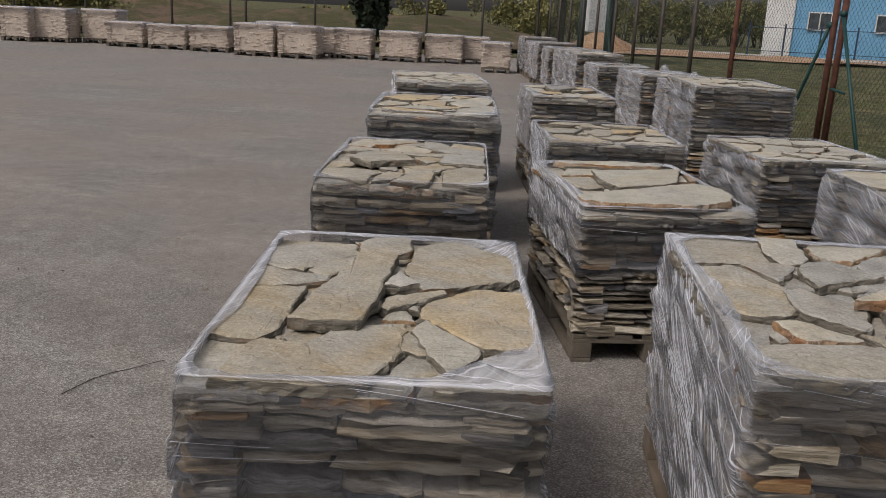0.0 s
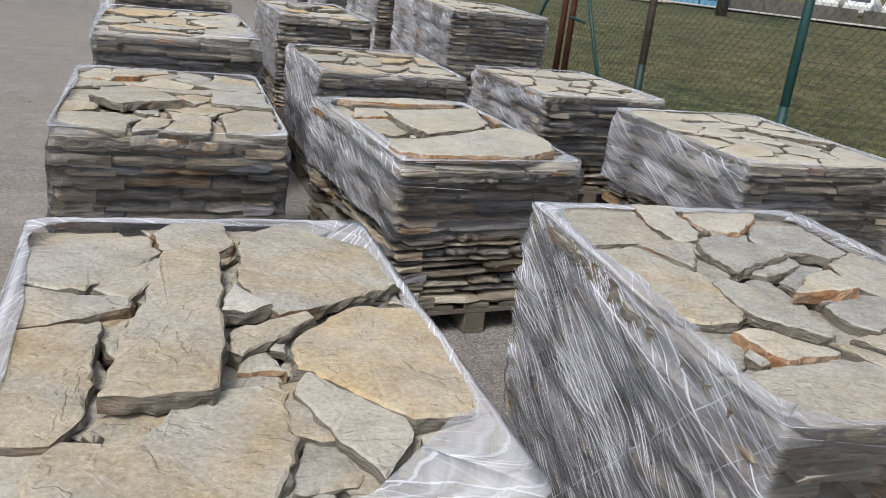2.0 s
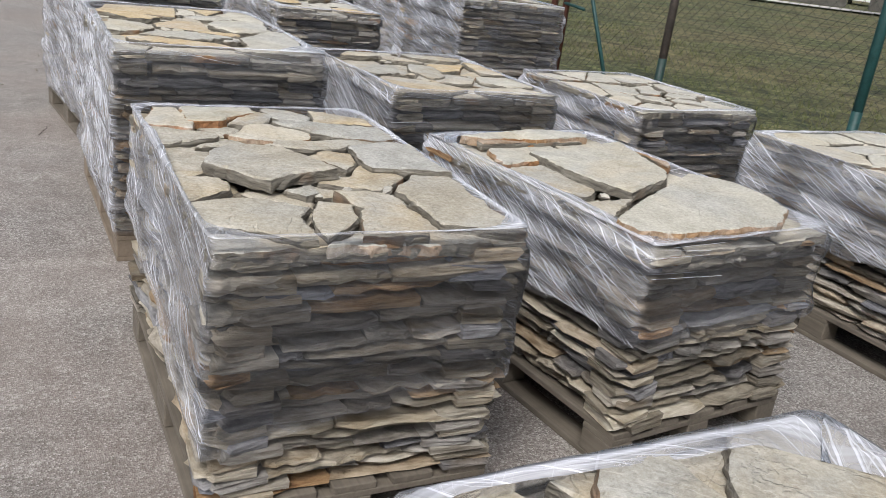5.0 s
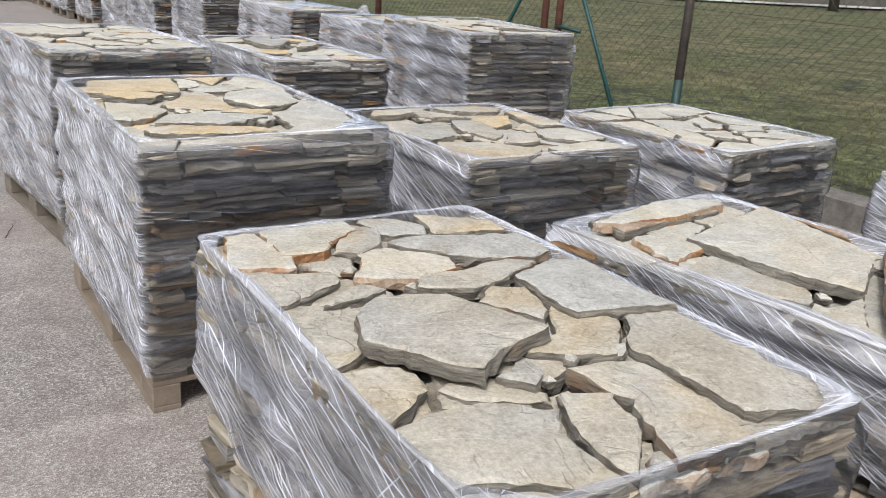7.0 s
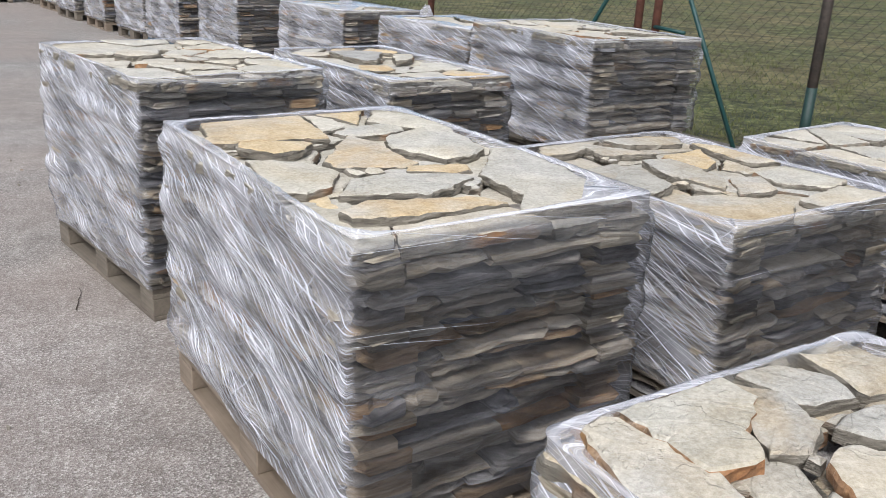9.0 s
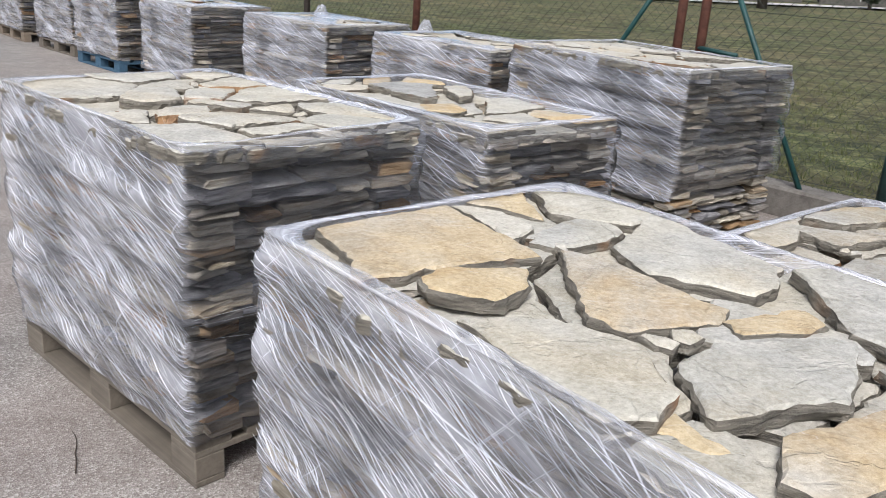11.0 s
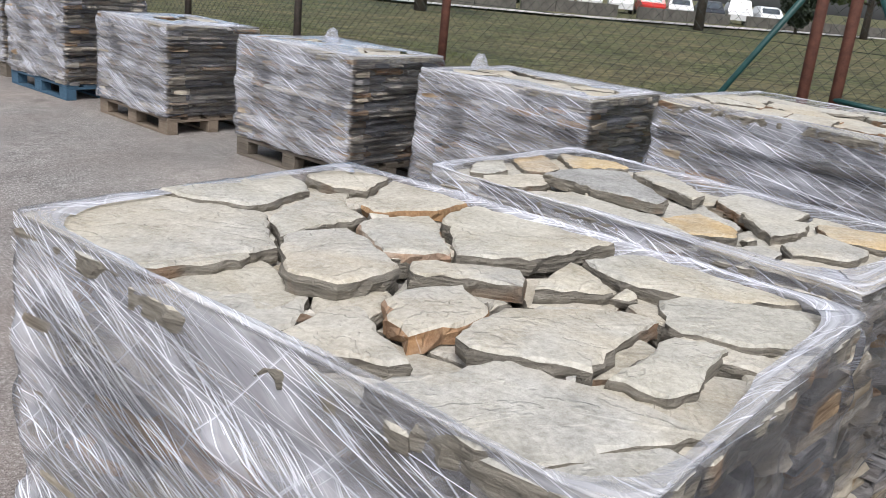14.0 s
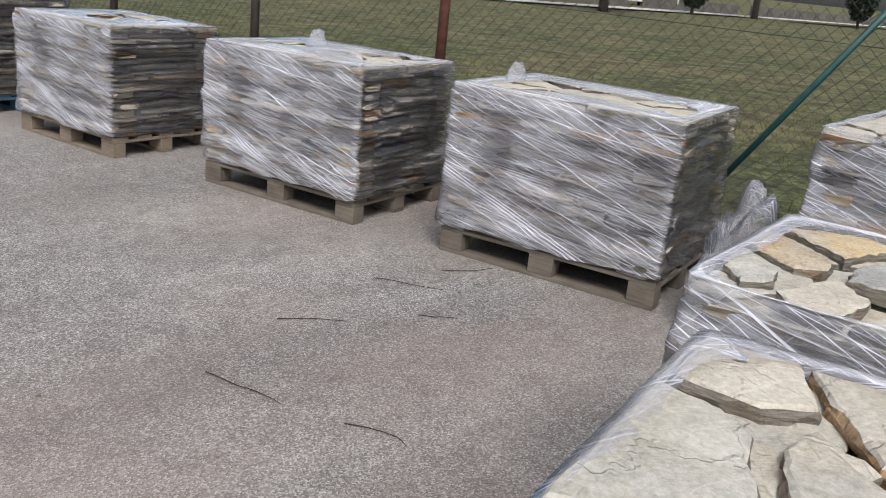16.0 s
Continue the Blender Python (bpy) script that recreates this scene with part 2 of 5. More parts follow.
M_TAN = slate_face("tan_flagstone_face", ((0.353, 0.323, 0.260), (0.437, 0.391, 0.307), (0.361, 0.349, 0.307), (0.445, 0.395, 0.302), (0.386, 0.361, 0.302)), (0.420, 0.302, 0.143), 0.6)
M_PALE = slate_face("pale_flagstone_face", ((0.46, 0.44, 0.375), (0.51, 0.48, 0.40), (0.42, 0.405, 0.35), (0.52, 0.475, 0.385), (0.48, 0.46, 0.40)), (0.50, 0.40, 0.24), 0.35)
M_GREY = slate_face("grey_flagstone_face", ((0.317, 0.304, 0.273), (0.378, 0.361, 0.317), (0.308, 0.308, 0.295), (0.396, 0.370, 0.312), (0.352, 0.348, 0.326)), (0.370, 0.255, 0.123), 0.35)
M_YELLOW = slate_face("yellow_flagstone_face", ((0.47, 0.40, 0.29), (0.52, 0.40, 0.23), (0.48, 0.41, 0.29), (0.53, 0.42, 0.26), (0.50, 0.41, 0.26)), (0.493, 0.326, 0.132), 0.7)
M_WHITISH = slate_face("white_flagstone_face", ((0.62, 0.60, 0.56), (0.66, 0.64, 0.59), (0.60, 0.58, 0.54), (0.64, 0.62, 0.57), (0.63, 0.61, 0.56)), (0.55, 0.48, 0.36), 0.2)
M_EDGE = slate_edge()
M_RUSTY = slate_face("rusty_flagstone_face", ((0.30, 0.17, 0.075), (0.35, 0.21, 0.10), (0.28, 0.19, 0.115), (0.36, 0.21, 0.09), (0.31, 0.21, 0.125)), (0.30, 0.13, 0.045), 0.8)
M_STACK, M_STACK_JOINED = stack_stone(), stack_stone("stack_stone_far", True)
M_RUBBLE = rubble_stone()
M_FILM = [stretch_film("stretch_film_clear", 0.0, 0.36), stretch_film("stretch_film_hazy", 0.08, 0.42), stretch_film("stretch_film_milky", 0.08, 0.34)]
M_FOLD = plain("film_fold_white", (0.76, 0.78, 0.84), (0.84, 0.85, 0.90), 0.3, 0.0, 20, 0.0)
M_WOOD = weathered_wood("pallet_wood_grey", (0.085, 0.072, 0.058), (0.20, 0.172, 0.136))
M_WOOD_NEW = weathered_wood("pallet_wood_tan", (0.13, 0.10, 0.072), (0.26, 0.21, 0.16))
M_WOOD_BLUE = weathered_wood("pallet_wood_blue_paint", (0.035, 0.08, 0.13), (0.06, 0.13, 0.20))
M_ASPHALT, M_LAWN = asphalt(), lawn()
M_GREEN = plain("green_fence_paint", (0.006, 0.042, 0.04), (0.012, 0.064, 0.06), 0.5, 0.0, 14)
M_RUST = plain("brown_rusted_post", (0.07, 0.026, 0.016), (0.125, 0.048, 0.03), 0.75, 0.2, 18)
M_DARKPOST = plain("dark_post_paint", (0.035, 0.03, 0.025), (0.07, 0.055, 0.045), 0.6, 0.1, 18)
M_WIRE = plain("green_coated_wire", (0.022, 0.032, 0.026), (0.05, 0.062, 0.048), 0.55, 0.2, 30)
M_CONCRETE = plain("kerb_concrete", (0.11, 0.10, 0.088), (0.20, 0.185, 0.165), 0.9, 0.0, 7, 0.6)
M_EARTH = plain("earth_bank", (0.14, 0.10, 0.065), (0.24, 0.18, 0.12), 0.95, 0.0, 0.6, 0.8)
M_GREEN_DARK = plain("dark_green_paint", (0.006, 0.026, 0.022), (0.014, 0.042, 0.036), 0.55, 0.0, 14)
M_BLADE = leaf("grass_blade", (0.045, 0.07, 0.016), (0.17, 0.17, 0.065))
M_OLDWALL = plain("old_wall_concrete", (0.09, 0.085, 0.075), (0.16, 0.15, 0.135), 0.95, 0.0, 1.5, 0.5)
M_THUJA = leaf("thuja_foliage", (0.008, 0.016, 0.007), (0.022, 0.036, 0.015))
M_LEAF = leaf("tree_leaf", (0.025, 0.04, 0.012), (0.075, 0.10, 0.03))
M_SHRUB = leaf("spring_shrub_leaf", (0.09, 0.095, 0.03), (0.24, 0.22, 0.08))
M_BARK = plain("tree_bark", (0.045, 0.038, 0.03), (0.09, 0.075, 0.06), 0.95, 0.0, 9, 0.8)
M_BLUE = plain("blue_cladding", (0.14, 0.36, 0.58), (0.17, 0.41, 0.64), 0.5, 0.0, 0.8)
M_WHITE = plain("white_render", (0.62, 0.63, 0.64), (0.74, 0.75, 0.76), 0.7, 0.0, 1.2)
M_NAVY = plain("navy_steel", (0.01, 0.03, 0.07), (0.02, 0.05, 0.10), 0.5, 0.1, 6)
M_PANE = plain("window_pane", (0.04, 0.05, 0.06), (0.08, 0.10, 0.12), 0.08, 0.0, 3)
M_ROADGREY = plain("pale_road", (0.42, 0.40, 0.37), (0.55, 0.53, 0.50), 0.9, 0.0, 1.5)
M_CLAY = plain("bare_clay", (0.34, 0.20, 0.12), (0.46, 0.31, 0.20), 0.95, 0.0, 0.7, 0.8)
M_CARWHITE = plain("white_car_paint", (0.72, 0.73, 0.74), (0.78, 0.79, 0.80), 0.25, 0.0, 2, 0.0)
M_CARRED = plain("red_car_paint", (0.45, 0.03, 0.025), (0.52, 0.045, 0.035), 0.25, 0.0, 2, 0.0)
M_CARDARK = plain("dark_car_paint", (0.03, 0.035, 0.045), (0.05, 0.055, 0.065), 0.25, 0.0, 2, 0.0)
M_TYRE = plain("tyre_rubber", (0.015, 0.015, 0.015), (0.03, 0.03, 0.03), 0.9, 0.0, 9)
M_TWIG = plain("dry_twig", (0.035, 0.026, 0.02), (0.07, 0.052, 0.038), 0.95, 0.0, 20)


# ---- building helpers ----
def mesh_of(name, verts, faces, mats=(), picks=None, smooth=False):
    me = bpy.data.meshes.new(name)
    me.from_pydata([tuple(v) for v in verts], [], faces)
    for m in mats:
        me.materials.append(m)
    if picks is not None:
        me.polygons.foreach_set("material_index", picks)
    if smooth:
        me.polygons.foreach_set("use_smooth", [True] * len(me.polygons))
    me.update()
    return me


def put(name, me, parent=None, m=None, label="", mat=None):
    """Links a mesh as one object under a thing or a part."""
    ob = new(name, me)
    if mat is not None and not me.materials:
        me.materials.append(mat)
    if parent is not None:
        ob.parent = parent
    if m is not None:
        ob.matrix_basis = m
    return tagged(ob, label)


def box_mesh(name, sx, sy, sz, mat, bevel=0.004, z0=0.0):
    """A bevelled box, centred in x and y, standing on z0."""
    bm = bmesh.new()
    bmesh.ops.create_cube(bm, size=1.0, matrix=Matrix.Translation((0, 0, z0 + sz / 2)) @ Matrix.Diagonal((sx, sy, sz, 1)))
    if bevel:
        bmesh.ops.bevel(bm, geom=bm.edges[:], offset=bevel, segments=1, affect="EDGES")
    me = bpy.data.meshes.new(name)
    bm.to_mesh(me)
    bm.free()
    me.materials.append(mat)
    return me


def tube(verts, faces, a, b, r0, r1=None, sides=8):
    """Adds a closed tapered rod from a to b to the lists."""
    a, b = Vector(a), Vector(b)
    r1 = r0 if r1 is None else r1
    q = (b - a).to_track_quat("Z", "Y")
    n = len(verts)
    for p, r in ((a, r0), (b, r1)):
        for i in range(sides):
            w = 2 * math.pi * i / sides
            verts.append(p + q @ Vector((r * math.cos(w), r * math.sin(w), 0)))
    for i in range(sides):
        j = (i + 1) % sides
        faces.append((n + i, n + j, n + sides + j, n + sides + i))
    faces.append(tuple(n + sides + i for i in range(sides)))
    faces.append(tuple(n + i for i in reversed(range(sides))))


def rods(name, spans, mat, parent=None, sides=8, label=""):
    verts, faces = [], []
    for span in spans:
        tube(verts, faces, *span, sides=sides)
    return put(name, mesh_of(name, verts, faces, (mat,), smooth=sides > 6), parent, None, label)


# ---- stones ----
def clip(poly, px, py, nx, ny):
    """The part of a polygon on the inner side of the line through p with outward normal n."""
    out = []
    for i, (ax, ay) in enumerate(poly):
        bx, by = poly[(i + 1) % len(poly)]
        da, db = (ax - px) * nx + (ay - py) * ny, (bx - px) * nx + (by - py) * ny
        if da <= 0:
            out.append((ax, ay))
        if (da < 0 < db) or (db < 0 < da):
            f = da / (da - db)
            out.append((ax + f * (bx - ax), ay + f * (by - ay)))
    return out


def cells(seeds, w, l, gap):
    """Irregular paving: one cell for each seed (x, y, weight) on a sheet w by l, with gaps."""
    made = []
    for i, (x, y, k) in enumerate(seeds):
        poly = [(-w / 2, -l / 2), (w / 2, -l / 2), (w / 2, l / 2), (-w / 2, l / 2)]
        for j, (u, v, q) in enumerate(seeds):
            if i == j or not poly:
                continue
            dx, dy = u - x, v - y
            d = math.hypot(dx, dy)
            s = (d * d + k * abs(k) - q * abs(q)) / (2 * d) - gap * (0.3, 0.5, 0.4, 1.3, 0.6, 0.3, 2.4)[(i * 3 + j * 3 + i * j) % 7]
            poly = clip(poly, x + dx / d * s, y + dy / d * s, dx / d, dy / d)
        if len(poly) > 2:
            made.append(poly)
    return made


def flagstone(poly, thick, rng, face):
    """A thick broken slab with a ragged outline, chipped rim and rough sides. Returns its mesh and middle."""
    cx, cy = sum(p[0] for p in poly) / len(poly), sum(p[1] for p in poly) / len(poly)
    ring = []
    seed = Vector((rng.uniform(0, 50), rng.uniform(0, 50), 0))
    for i, (ax, ay) in enumerate(poly):
        bx, by = poly[(i + 1) % len(poly)]
        d = math.hypot(bx - ax, by - ay)
        if d < 0.006:
            continue
        steps = max(1, min(14, int(d / 0.022)))
        nx, ny = (by - ay) / d, -(bx - ax) / d
        bow = rng.uniform(-0.02, 0.015) * d
        for k in range(steps):
            f = k / steps
            x, y = ax + f * (bx - ax), ay + f * (by - ay)
            q = Vector((x, y, 0)) + seed
            off = bow * math.sin(math.pi * f) + 0.008 * noise.noise(q * 9) - 0.001 + rng.gauss(0, 0.0022) + 0.006 * noise.noise(q * 34)
            pull = rng.uniform(0.0, 0.007) if k == 0 else 0.0
            x, y = x + nx * off, y + ny * off
            r = math.hypot(x - cx, y - cy) or 1
            ring.append((x - cx - (x - cx) / r * pull, y - cy - (y - cy) / r * pull))
    n = len(ring)
    sx, sy = rng.uniform(-0.02, 0.02), rng.uniform(-0.02, 0.02)
    verts = []
    for shrink, z, rough in ((0.010, 0.0, 0.003), (0.003, -0.004, 0.0015), (0.0, -0.4 * thick, 0.006), (0.002, -thick, 0.008)):
        for x, y in ring:
            r = math.hypot(x, y) or 1
            k = max(0.2, 1 - (shrink + (rng.uniform(-rough, rough) if rough else 0)) / r)
            verts.append((x * k, y * k, z + x * sx + y * sy + (rng.uniform(-0.003, 0.003) if z else rng.uniform(-0.0012, 0.0012))))
    verts.append((0, 0, 0.003))
    faces, picks = [], []
    for i in range(n):
        faces.append((i, (i + 1) % n, 4 * n))
        picks.append(0)
    for r in range(3):
        for i in range(n):
            j = (i + 1) % n
            faces.append((r * n + j, r * n + i, (r + 1) * n + i, (r + 1) * n + j))
            picks.append(0 if r == 0 else 1)
    faces.append(tuple(3 * n + i for i in reversed(range(n))))
    picks.append(1)
    return mesh_of("flagstone", verts, faces, (face, M_EDGE), picks), cx, cy


def slab_shape(rng, blocky=False):
    """Verts and faces of a unit slab, its outer side towards -y, for the sides of a stack."""
    cols = 7
    verts = []
    front = [rng.uniform(0.0, 0.13) for _ in range(cols)]
    ends = rng.uniform(0.35, 0.95), rng.uniform(0.35, 0.95)
    front[0] += rng.uniform(0.02, 0.14)
    front[-1] += rng.uniform(0.02, 0.14)
    for z, inset in ((-0.5, 0.12), (0.0 + rng.uniform(-0.2, 0.2), 0.0), (0.5, 0.09)):
        for c in range(cols):
            x = -0.5 + c / (cols - 1)
            dz = rng.uniform(-0.16, 0.10) * (1 if z > 0 else -1) if abs(z) > 0.4 else rng.uniform(-0.15, 0.15)
            # the ends thin out
            wedge = ends[0] if c == 0 else ends[1] if c == cols - 1 else (1 + ends[c > cols / 2]) / 2 if c in (1, cols - 2) else 1
            verts.append((x + rng.uniform(-0.02, 0.02), -0.5 + front[c] + inset + rng.uniform(0.0, 0.05), (z + dz) * wedge - 0.25 * (1 - wedge)))
        verts.append((0.46, 0.5, z))
        verts.append((-0.46, 0.5, z))
    k = cols + 2
    faces = []
    for r in range(2):
        for i in range(k):
            j = (i + 1) % k
            faces.append((r * k + i, r * k + j, (r + 1) * k + j, (r + 1) * k + i))
    faces.append(tuple(2 * k + i for i in range(k)))
    faces.append(tuple(reversed(range(k))))
    return verts, faces


_r = random.Random(5)
SLABS = [slab_shape(_r) for _ in range(28)]
SLAB_MESHES = [mesh_of("stone_slab", v, f, (M_STACK,)) for v, f in SLABS]


def side_stones(w, l, z0, z1, rng, layer=(0.02, 0.058), width=(0.09, 0.46), rough=0.03):
    """Poses of the slabs that make the four sides of a stack, layer by layer, and how far each stands out."""
    z = z0
    out, faces = [], []
    while z < z1 - 0.012:
        h = min(rng.uniform(*layer), z1 - z)
        if z1 - z - h < 0.012:
            h = z1 - z
        shift = rng.uniform(-0.010, 0.010), rng.uniform(-0.010, 0.010)
        for side in range(4):
            run, deep = (w, l) if side % 2 == 0 else (l, w)
            at = -run / 2
            while at < run / 2 - 0.03:
                s = min(rng.uniform(*width), run / 2 - at)
                if run / 2 - at - s < 0.07:
                    s = run / 2 - at
                d = rng.uniform(0.13, 0.2)
                back = rng.uniform(-0.25, 1.0) * rough + (rng.uniform(0.0, 0.03) if rng.random() < 0.2 else 0)
                hh = h * rng.uniform(0.64, 0.96)
                m = (pose(shift[0], shift[1], 0, 0, 0, 90 * side) @ pose(at + s / 2, -deep / 2 + d / 2 + back, z + hh / 2, rng.uniform(-1.2, 1.2), rng.uniform(-1.5, 1.5), rng.uniform(-3, 3)) @ Matrix.Diagonal((s * 0.985, d, hh, 1)))
                out.append((rng.randrange(len(SLABS)), m, side))
                push = (shift[1], -shift[0], -shift[1], shift[0])[side]
                faces.append((side, at, at + s, z, z + hh, -back - push))
                at += s
        z += h
    return out, faces


def hug(faces, w, l, z0, z1):
    """For each side a grid, 1 cm by 1 cm, of how far film drawn over the slabs stands out."""
    grids = []
    for side in range(4):
        run = w if side % 2 == 0 else l
        nu, nz = int(run / 0.01) + 3, int((z1 - z0) / 0.01) + 3
        g = np.full((nz, nu), -0.03)
        for s, a, b, c, d, o in faces:
            if s == side:
                i0, i1 = int((a + run / 2) / 0.01), int((b + run / 2) / 0.01) + 1
                j0, j1 = int((c - z0) / 0.01), int((d - z0) / 0.01) + 1
                g[j0:j1, i0:i1] = np.maximum(g[j0:j1, i0:i1], o)
        for axis, times in ((1, 16), (0, 3)):
            for _ in range(times):
                g = np.maximum(g, 0.5 * g + 0.5 * np.maximum(np.roll(g, 1, axis), np.roll(g, -1, axis)))
        for axis in (0, 0, 1, 1, 1, 1, 1, 1, 1, 1):
            g = (np.roll(g, 1, axis) + 2 * g + np.roll(g, -1, axis)) / 4
        grids.append(g)
    return grids


def joined(name, poses, mat):
    """All slabs of a stack as one mesh."""
    verts, faces = [], []
    for k, m, _ in poses:
        v, f = SLABS[k]
        n = len(verts)
        a = np.array(m)
        p = np.asarray(v) @ a[:3, :3].T + a[:3, 3]
        verts.extend(map(tuple, p))
        faces.extend(tuple(n + i for i in face) for face in f)
    return mesh_of(name, verts, faces, (mat,))


# ---- pallets ----
def pallet_meshes(w, l, mat):
    """Board, block and runner of a four-way pallet that is l long and w wide."""
    return {
        "top": box_mesh("deck_board", 0.125, l, 0.022, mat, 0.003),
        "cross": box_mesh("cross_board", w, 0.14, 0.022, mat, 0.003),
        "block": box_mesh("block", 0.10, 0.14, 0.078, mat, 0.004),
        "runner": box_mesh("runner_board", 0.10, l, 0.022, mat, 0.003),
    }


PALLETS = {}


def pallet(w, l, mat, parent, label):
    """A wooden pallet, 0.144 m high, as a part with boards and blocks."""
    key = (w, l, mat.name)
    if key not in PALLETS:
        PALLETS[key] = pallet_meshes(w, l, mat)
    kit = PALLETS[key]
    base = tagged(new("pallet"), label)
    base.parent = parent
    for i in range(5):
        put("deck_board", kit["top"], base, pose(-w / 2 + 0.0625 + i * (w - 0.125) / 4, 0, 0.122))
    for y in (-l / 2 + 0.07, 0, l / 2 - 0.07):
        put("cross_board", kit["cross"], base, pose(0, y, 0.1))
        for x in (-w / 2 + 0.05, 0, w / 2 - 0.05):
            put("block", kit["block"], base, pose(x, y, 0.022))
    for x in (-w / 2 + 0.05, 0, w / 2 - 0.05):
        put("runner_board", kit["runner"], base, pose(x, 0, 0))
    return base


# ---- stretch film ----
def outline(w, l, r, steps=10, every=0.035):
    """Points and outward normals round a rounded rectangle, with the distance run."""
    pts = []
    for q, (sx, sy) in enumerate(((1, 1), (-1, 1), (-1, -1), (1, -1))):
        cx, cy = sx * (w / 2 - r), sy * (l / 2 - r)
        for i in range(steps + 1):
            a = math.pi / 2 * (q + i / steps)
            pts.append((cx, cy, math.cos(a), math.sin(a), True))
        nxt = ((-1, 1), (-1, -1), (1, -1), (1, 1))[q]
        ex, ey = nxt[0] * (w / 2 - r), nxt[1] * (l / 2 - r)
        d = math.hypot(ex - cx, ey - cy)
        k = max(1, int(d / every))
        a = math.pi / 2 * (q + 1)
        for i in range(1, k):
            pts.append((cx + (ex - cx) * i / k, cy + (ey - cy) * i / k, math.cos(a), math.sin(a), False))
    return pts


def film_mesh(w, l, z0, z1, rng, lip=0.06, lift=0.007, out=0.006, fine=0.0115, loose=0.5, low=None, cling=1.0, grids=None, sheets=None):
    """A wrap of film: hugging the layers, rounded over the rim, its ragged upper edge lying on the top.
    low gives the lower edge for each of the corners as a share of the height; the film slants between them."""
    base = outline(w, l, 0.022, 5, 0.028)
    n = len(base)
    seed = Vector((rng.uniform(0, 99), rng.uniform(0, 99), rng.uniform(0, 99)))
    rows = max(6, int((z1 - z0) / fine))
    verts, rim, uvs, layers = [], [], [], []
    run = [0.0]
    for i in range(n):
        a, b = base[i], base[(i + 1) % n]
        run.append(run[-1] + math.hypot(b[0] + b[2] * 0.022 - a[0] - a[2] * 0.022, b[1] + b[3] * 0.022 - a[1] - a[3] * 0.022))
    low = low or (0, 0, 0, 0)

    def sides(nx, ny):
        """The film lies looser and thicker on the long sides than on the short ones.
        The denser cover also paints in the pale sky reflection on those sides.
        """
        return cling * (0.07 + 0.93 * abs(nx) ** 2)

    for row in range(rows + 1):
        f = row / rows
        for i, (cx, cy, nx, ny, _) in enumerate(base):
            share = 4 * i / n
            k = int(share) % 4
            edge = low[k] + (low[(k + 1) % 4] - low[k]) * (share - int(share))
            zz = z0 + (z1 - z0) * (edge + (1 - edge) * f)
            p = Vector((cx + nx * 0.022, cy + ny * 0.022, zz))
            bumps = (noise.noise(p * 7 + seed) + 0.3) * 0.004 * loose + (noise.noise(p * 2.2 + seed) + 0.3) * 0.012 * loose
            flare = 0.02 * loose * max(0, 0.25 - f) * 4 * (0.5 + noise.noise(p * 4 + seed))
            if grids:
                side = 0 if ny < -0.7 else 1 if nx > 0.7 else 2 if ny > 0.7 else 3
                along = (p.x, p.y, -p.x, -p.y)[side] + (w, l, w, l)[side] / 2
                g = grids[side]
                gz, gu = min(g.shape[0] - 1, max(0, (zz - z0) / 0.01)), min(g.shape[1] - 1, max(0, along / 0.01))
                j, i2 = min(int(gz), g.shape[0] - 2), min(int(gu), g.shape[1] - 2)
                fj, fi = gz - j, gu - i2
                bumps += max(-0.016, (g[j, i2] * (1 - fi) + g[j, i2 + 1] * fi) * (1 - fj) + (g[j + 1, i2] * (1 - fi) + g[j + 1, i2 + 1] * fi) * fj)
            o = 0.022 + out + bumps + flare
            zr = zz + (0 if row else 0.03 * noise.noise(p * 5 + seed))
            verts.append((cx + nx * o, cy + ny * o, zr))
            rim.append(min(1.0, max(0.0, (f - 0.93) / 0.07)) * 0.55)
            uvs.append((run[i], zz))
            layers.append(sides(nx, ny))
    r2 = 0.10
    for lvl, (inset, up) in enumerate(((0.012, 0.5), (0.35, 0.8), (0.7, 0.55), (1.0, 0.15))):
        for i, (cx, cy, nx, ny, corner) in enumerate(base):
            px, py = cx + nx * 0.022, cy + ny * 0.022
            p = Vector((px, py, z1))
            reach = lip * max(0.25, 0.8 + 1.3 * noise.noise(p * 1.4 + seed) + 0.25 * noise.noise(p * 11 + seed))
            q = inset * reach if lvl else 0.0
            x, y = px - nx * q, py - ny * q
            # wide rounded inner corners
            hx, hy, rr = w / 2 - q, l / 2 - q, 0.04 + r2 * min(1, inset)
            dx, dy = abs(x) - (hx - rr), abs(y) - (hy - rr)
            if dx > 0 and dy > 0 and math.hypot(dx, dy) > rr:
                d = math.hypot(dx, dy)
                x = math.copysign(hx - rr + dx / d * rr, x)
                y = math.copysign(hy - rr + dy / d * rr, y)
            # a broad sheet across a corner ends in a straight chord
            for c, far in (sheets or {}).items():
                qx, qy = ((1, 1), (-1, 1), (-1, -1), (1, -1))[c]
                need = far * 1.7 * inset - (w / 2 - qx * x) - (l / 2 - qy * y)
                if lvl and need > 0:
                    x, y = x - qx * need / 2, y - qy * need / 2
            verts.append((x, y, z1 + lift * up + (0.006 * noise.noise(p * 9 + seed) + 0.004 * noise.noise(p * 31 + seed)) * up))
            rim.append((0.8, 1.0, 0.8, 0.3)[lvl])
            uvs.append((run[i], z1 + 0.02 + q))
            layers.append(0.8)
    faces = []
    total = rows + 1 + 4
    for r in range(total - 1):
        for i in range(n):
            j = (i + 1) % n
            faces.append((r * n + i, r * n + j, (r + 1) * n + j, (r + 1) * n + i))
    me = mesh_of("stretch_film", verts, faces, smooth=True)
    attr = me.attributes.new("rim", "FLOAT", "POINT")
    attr.data.foreach_set("value", rim)
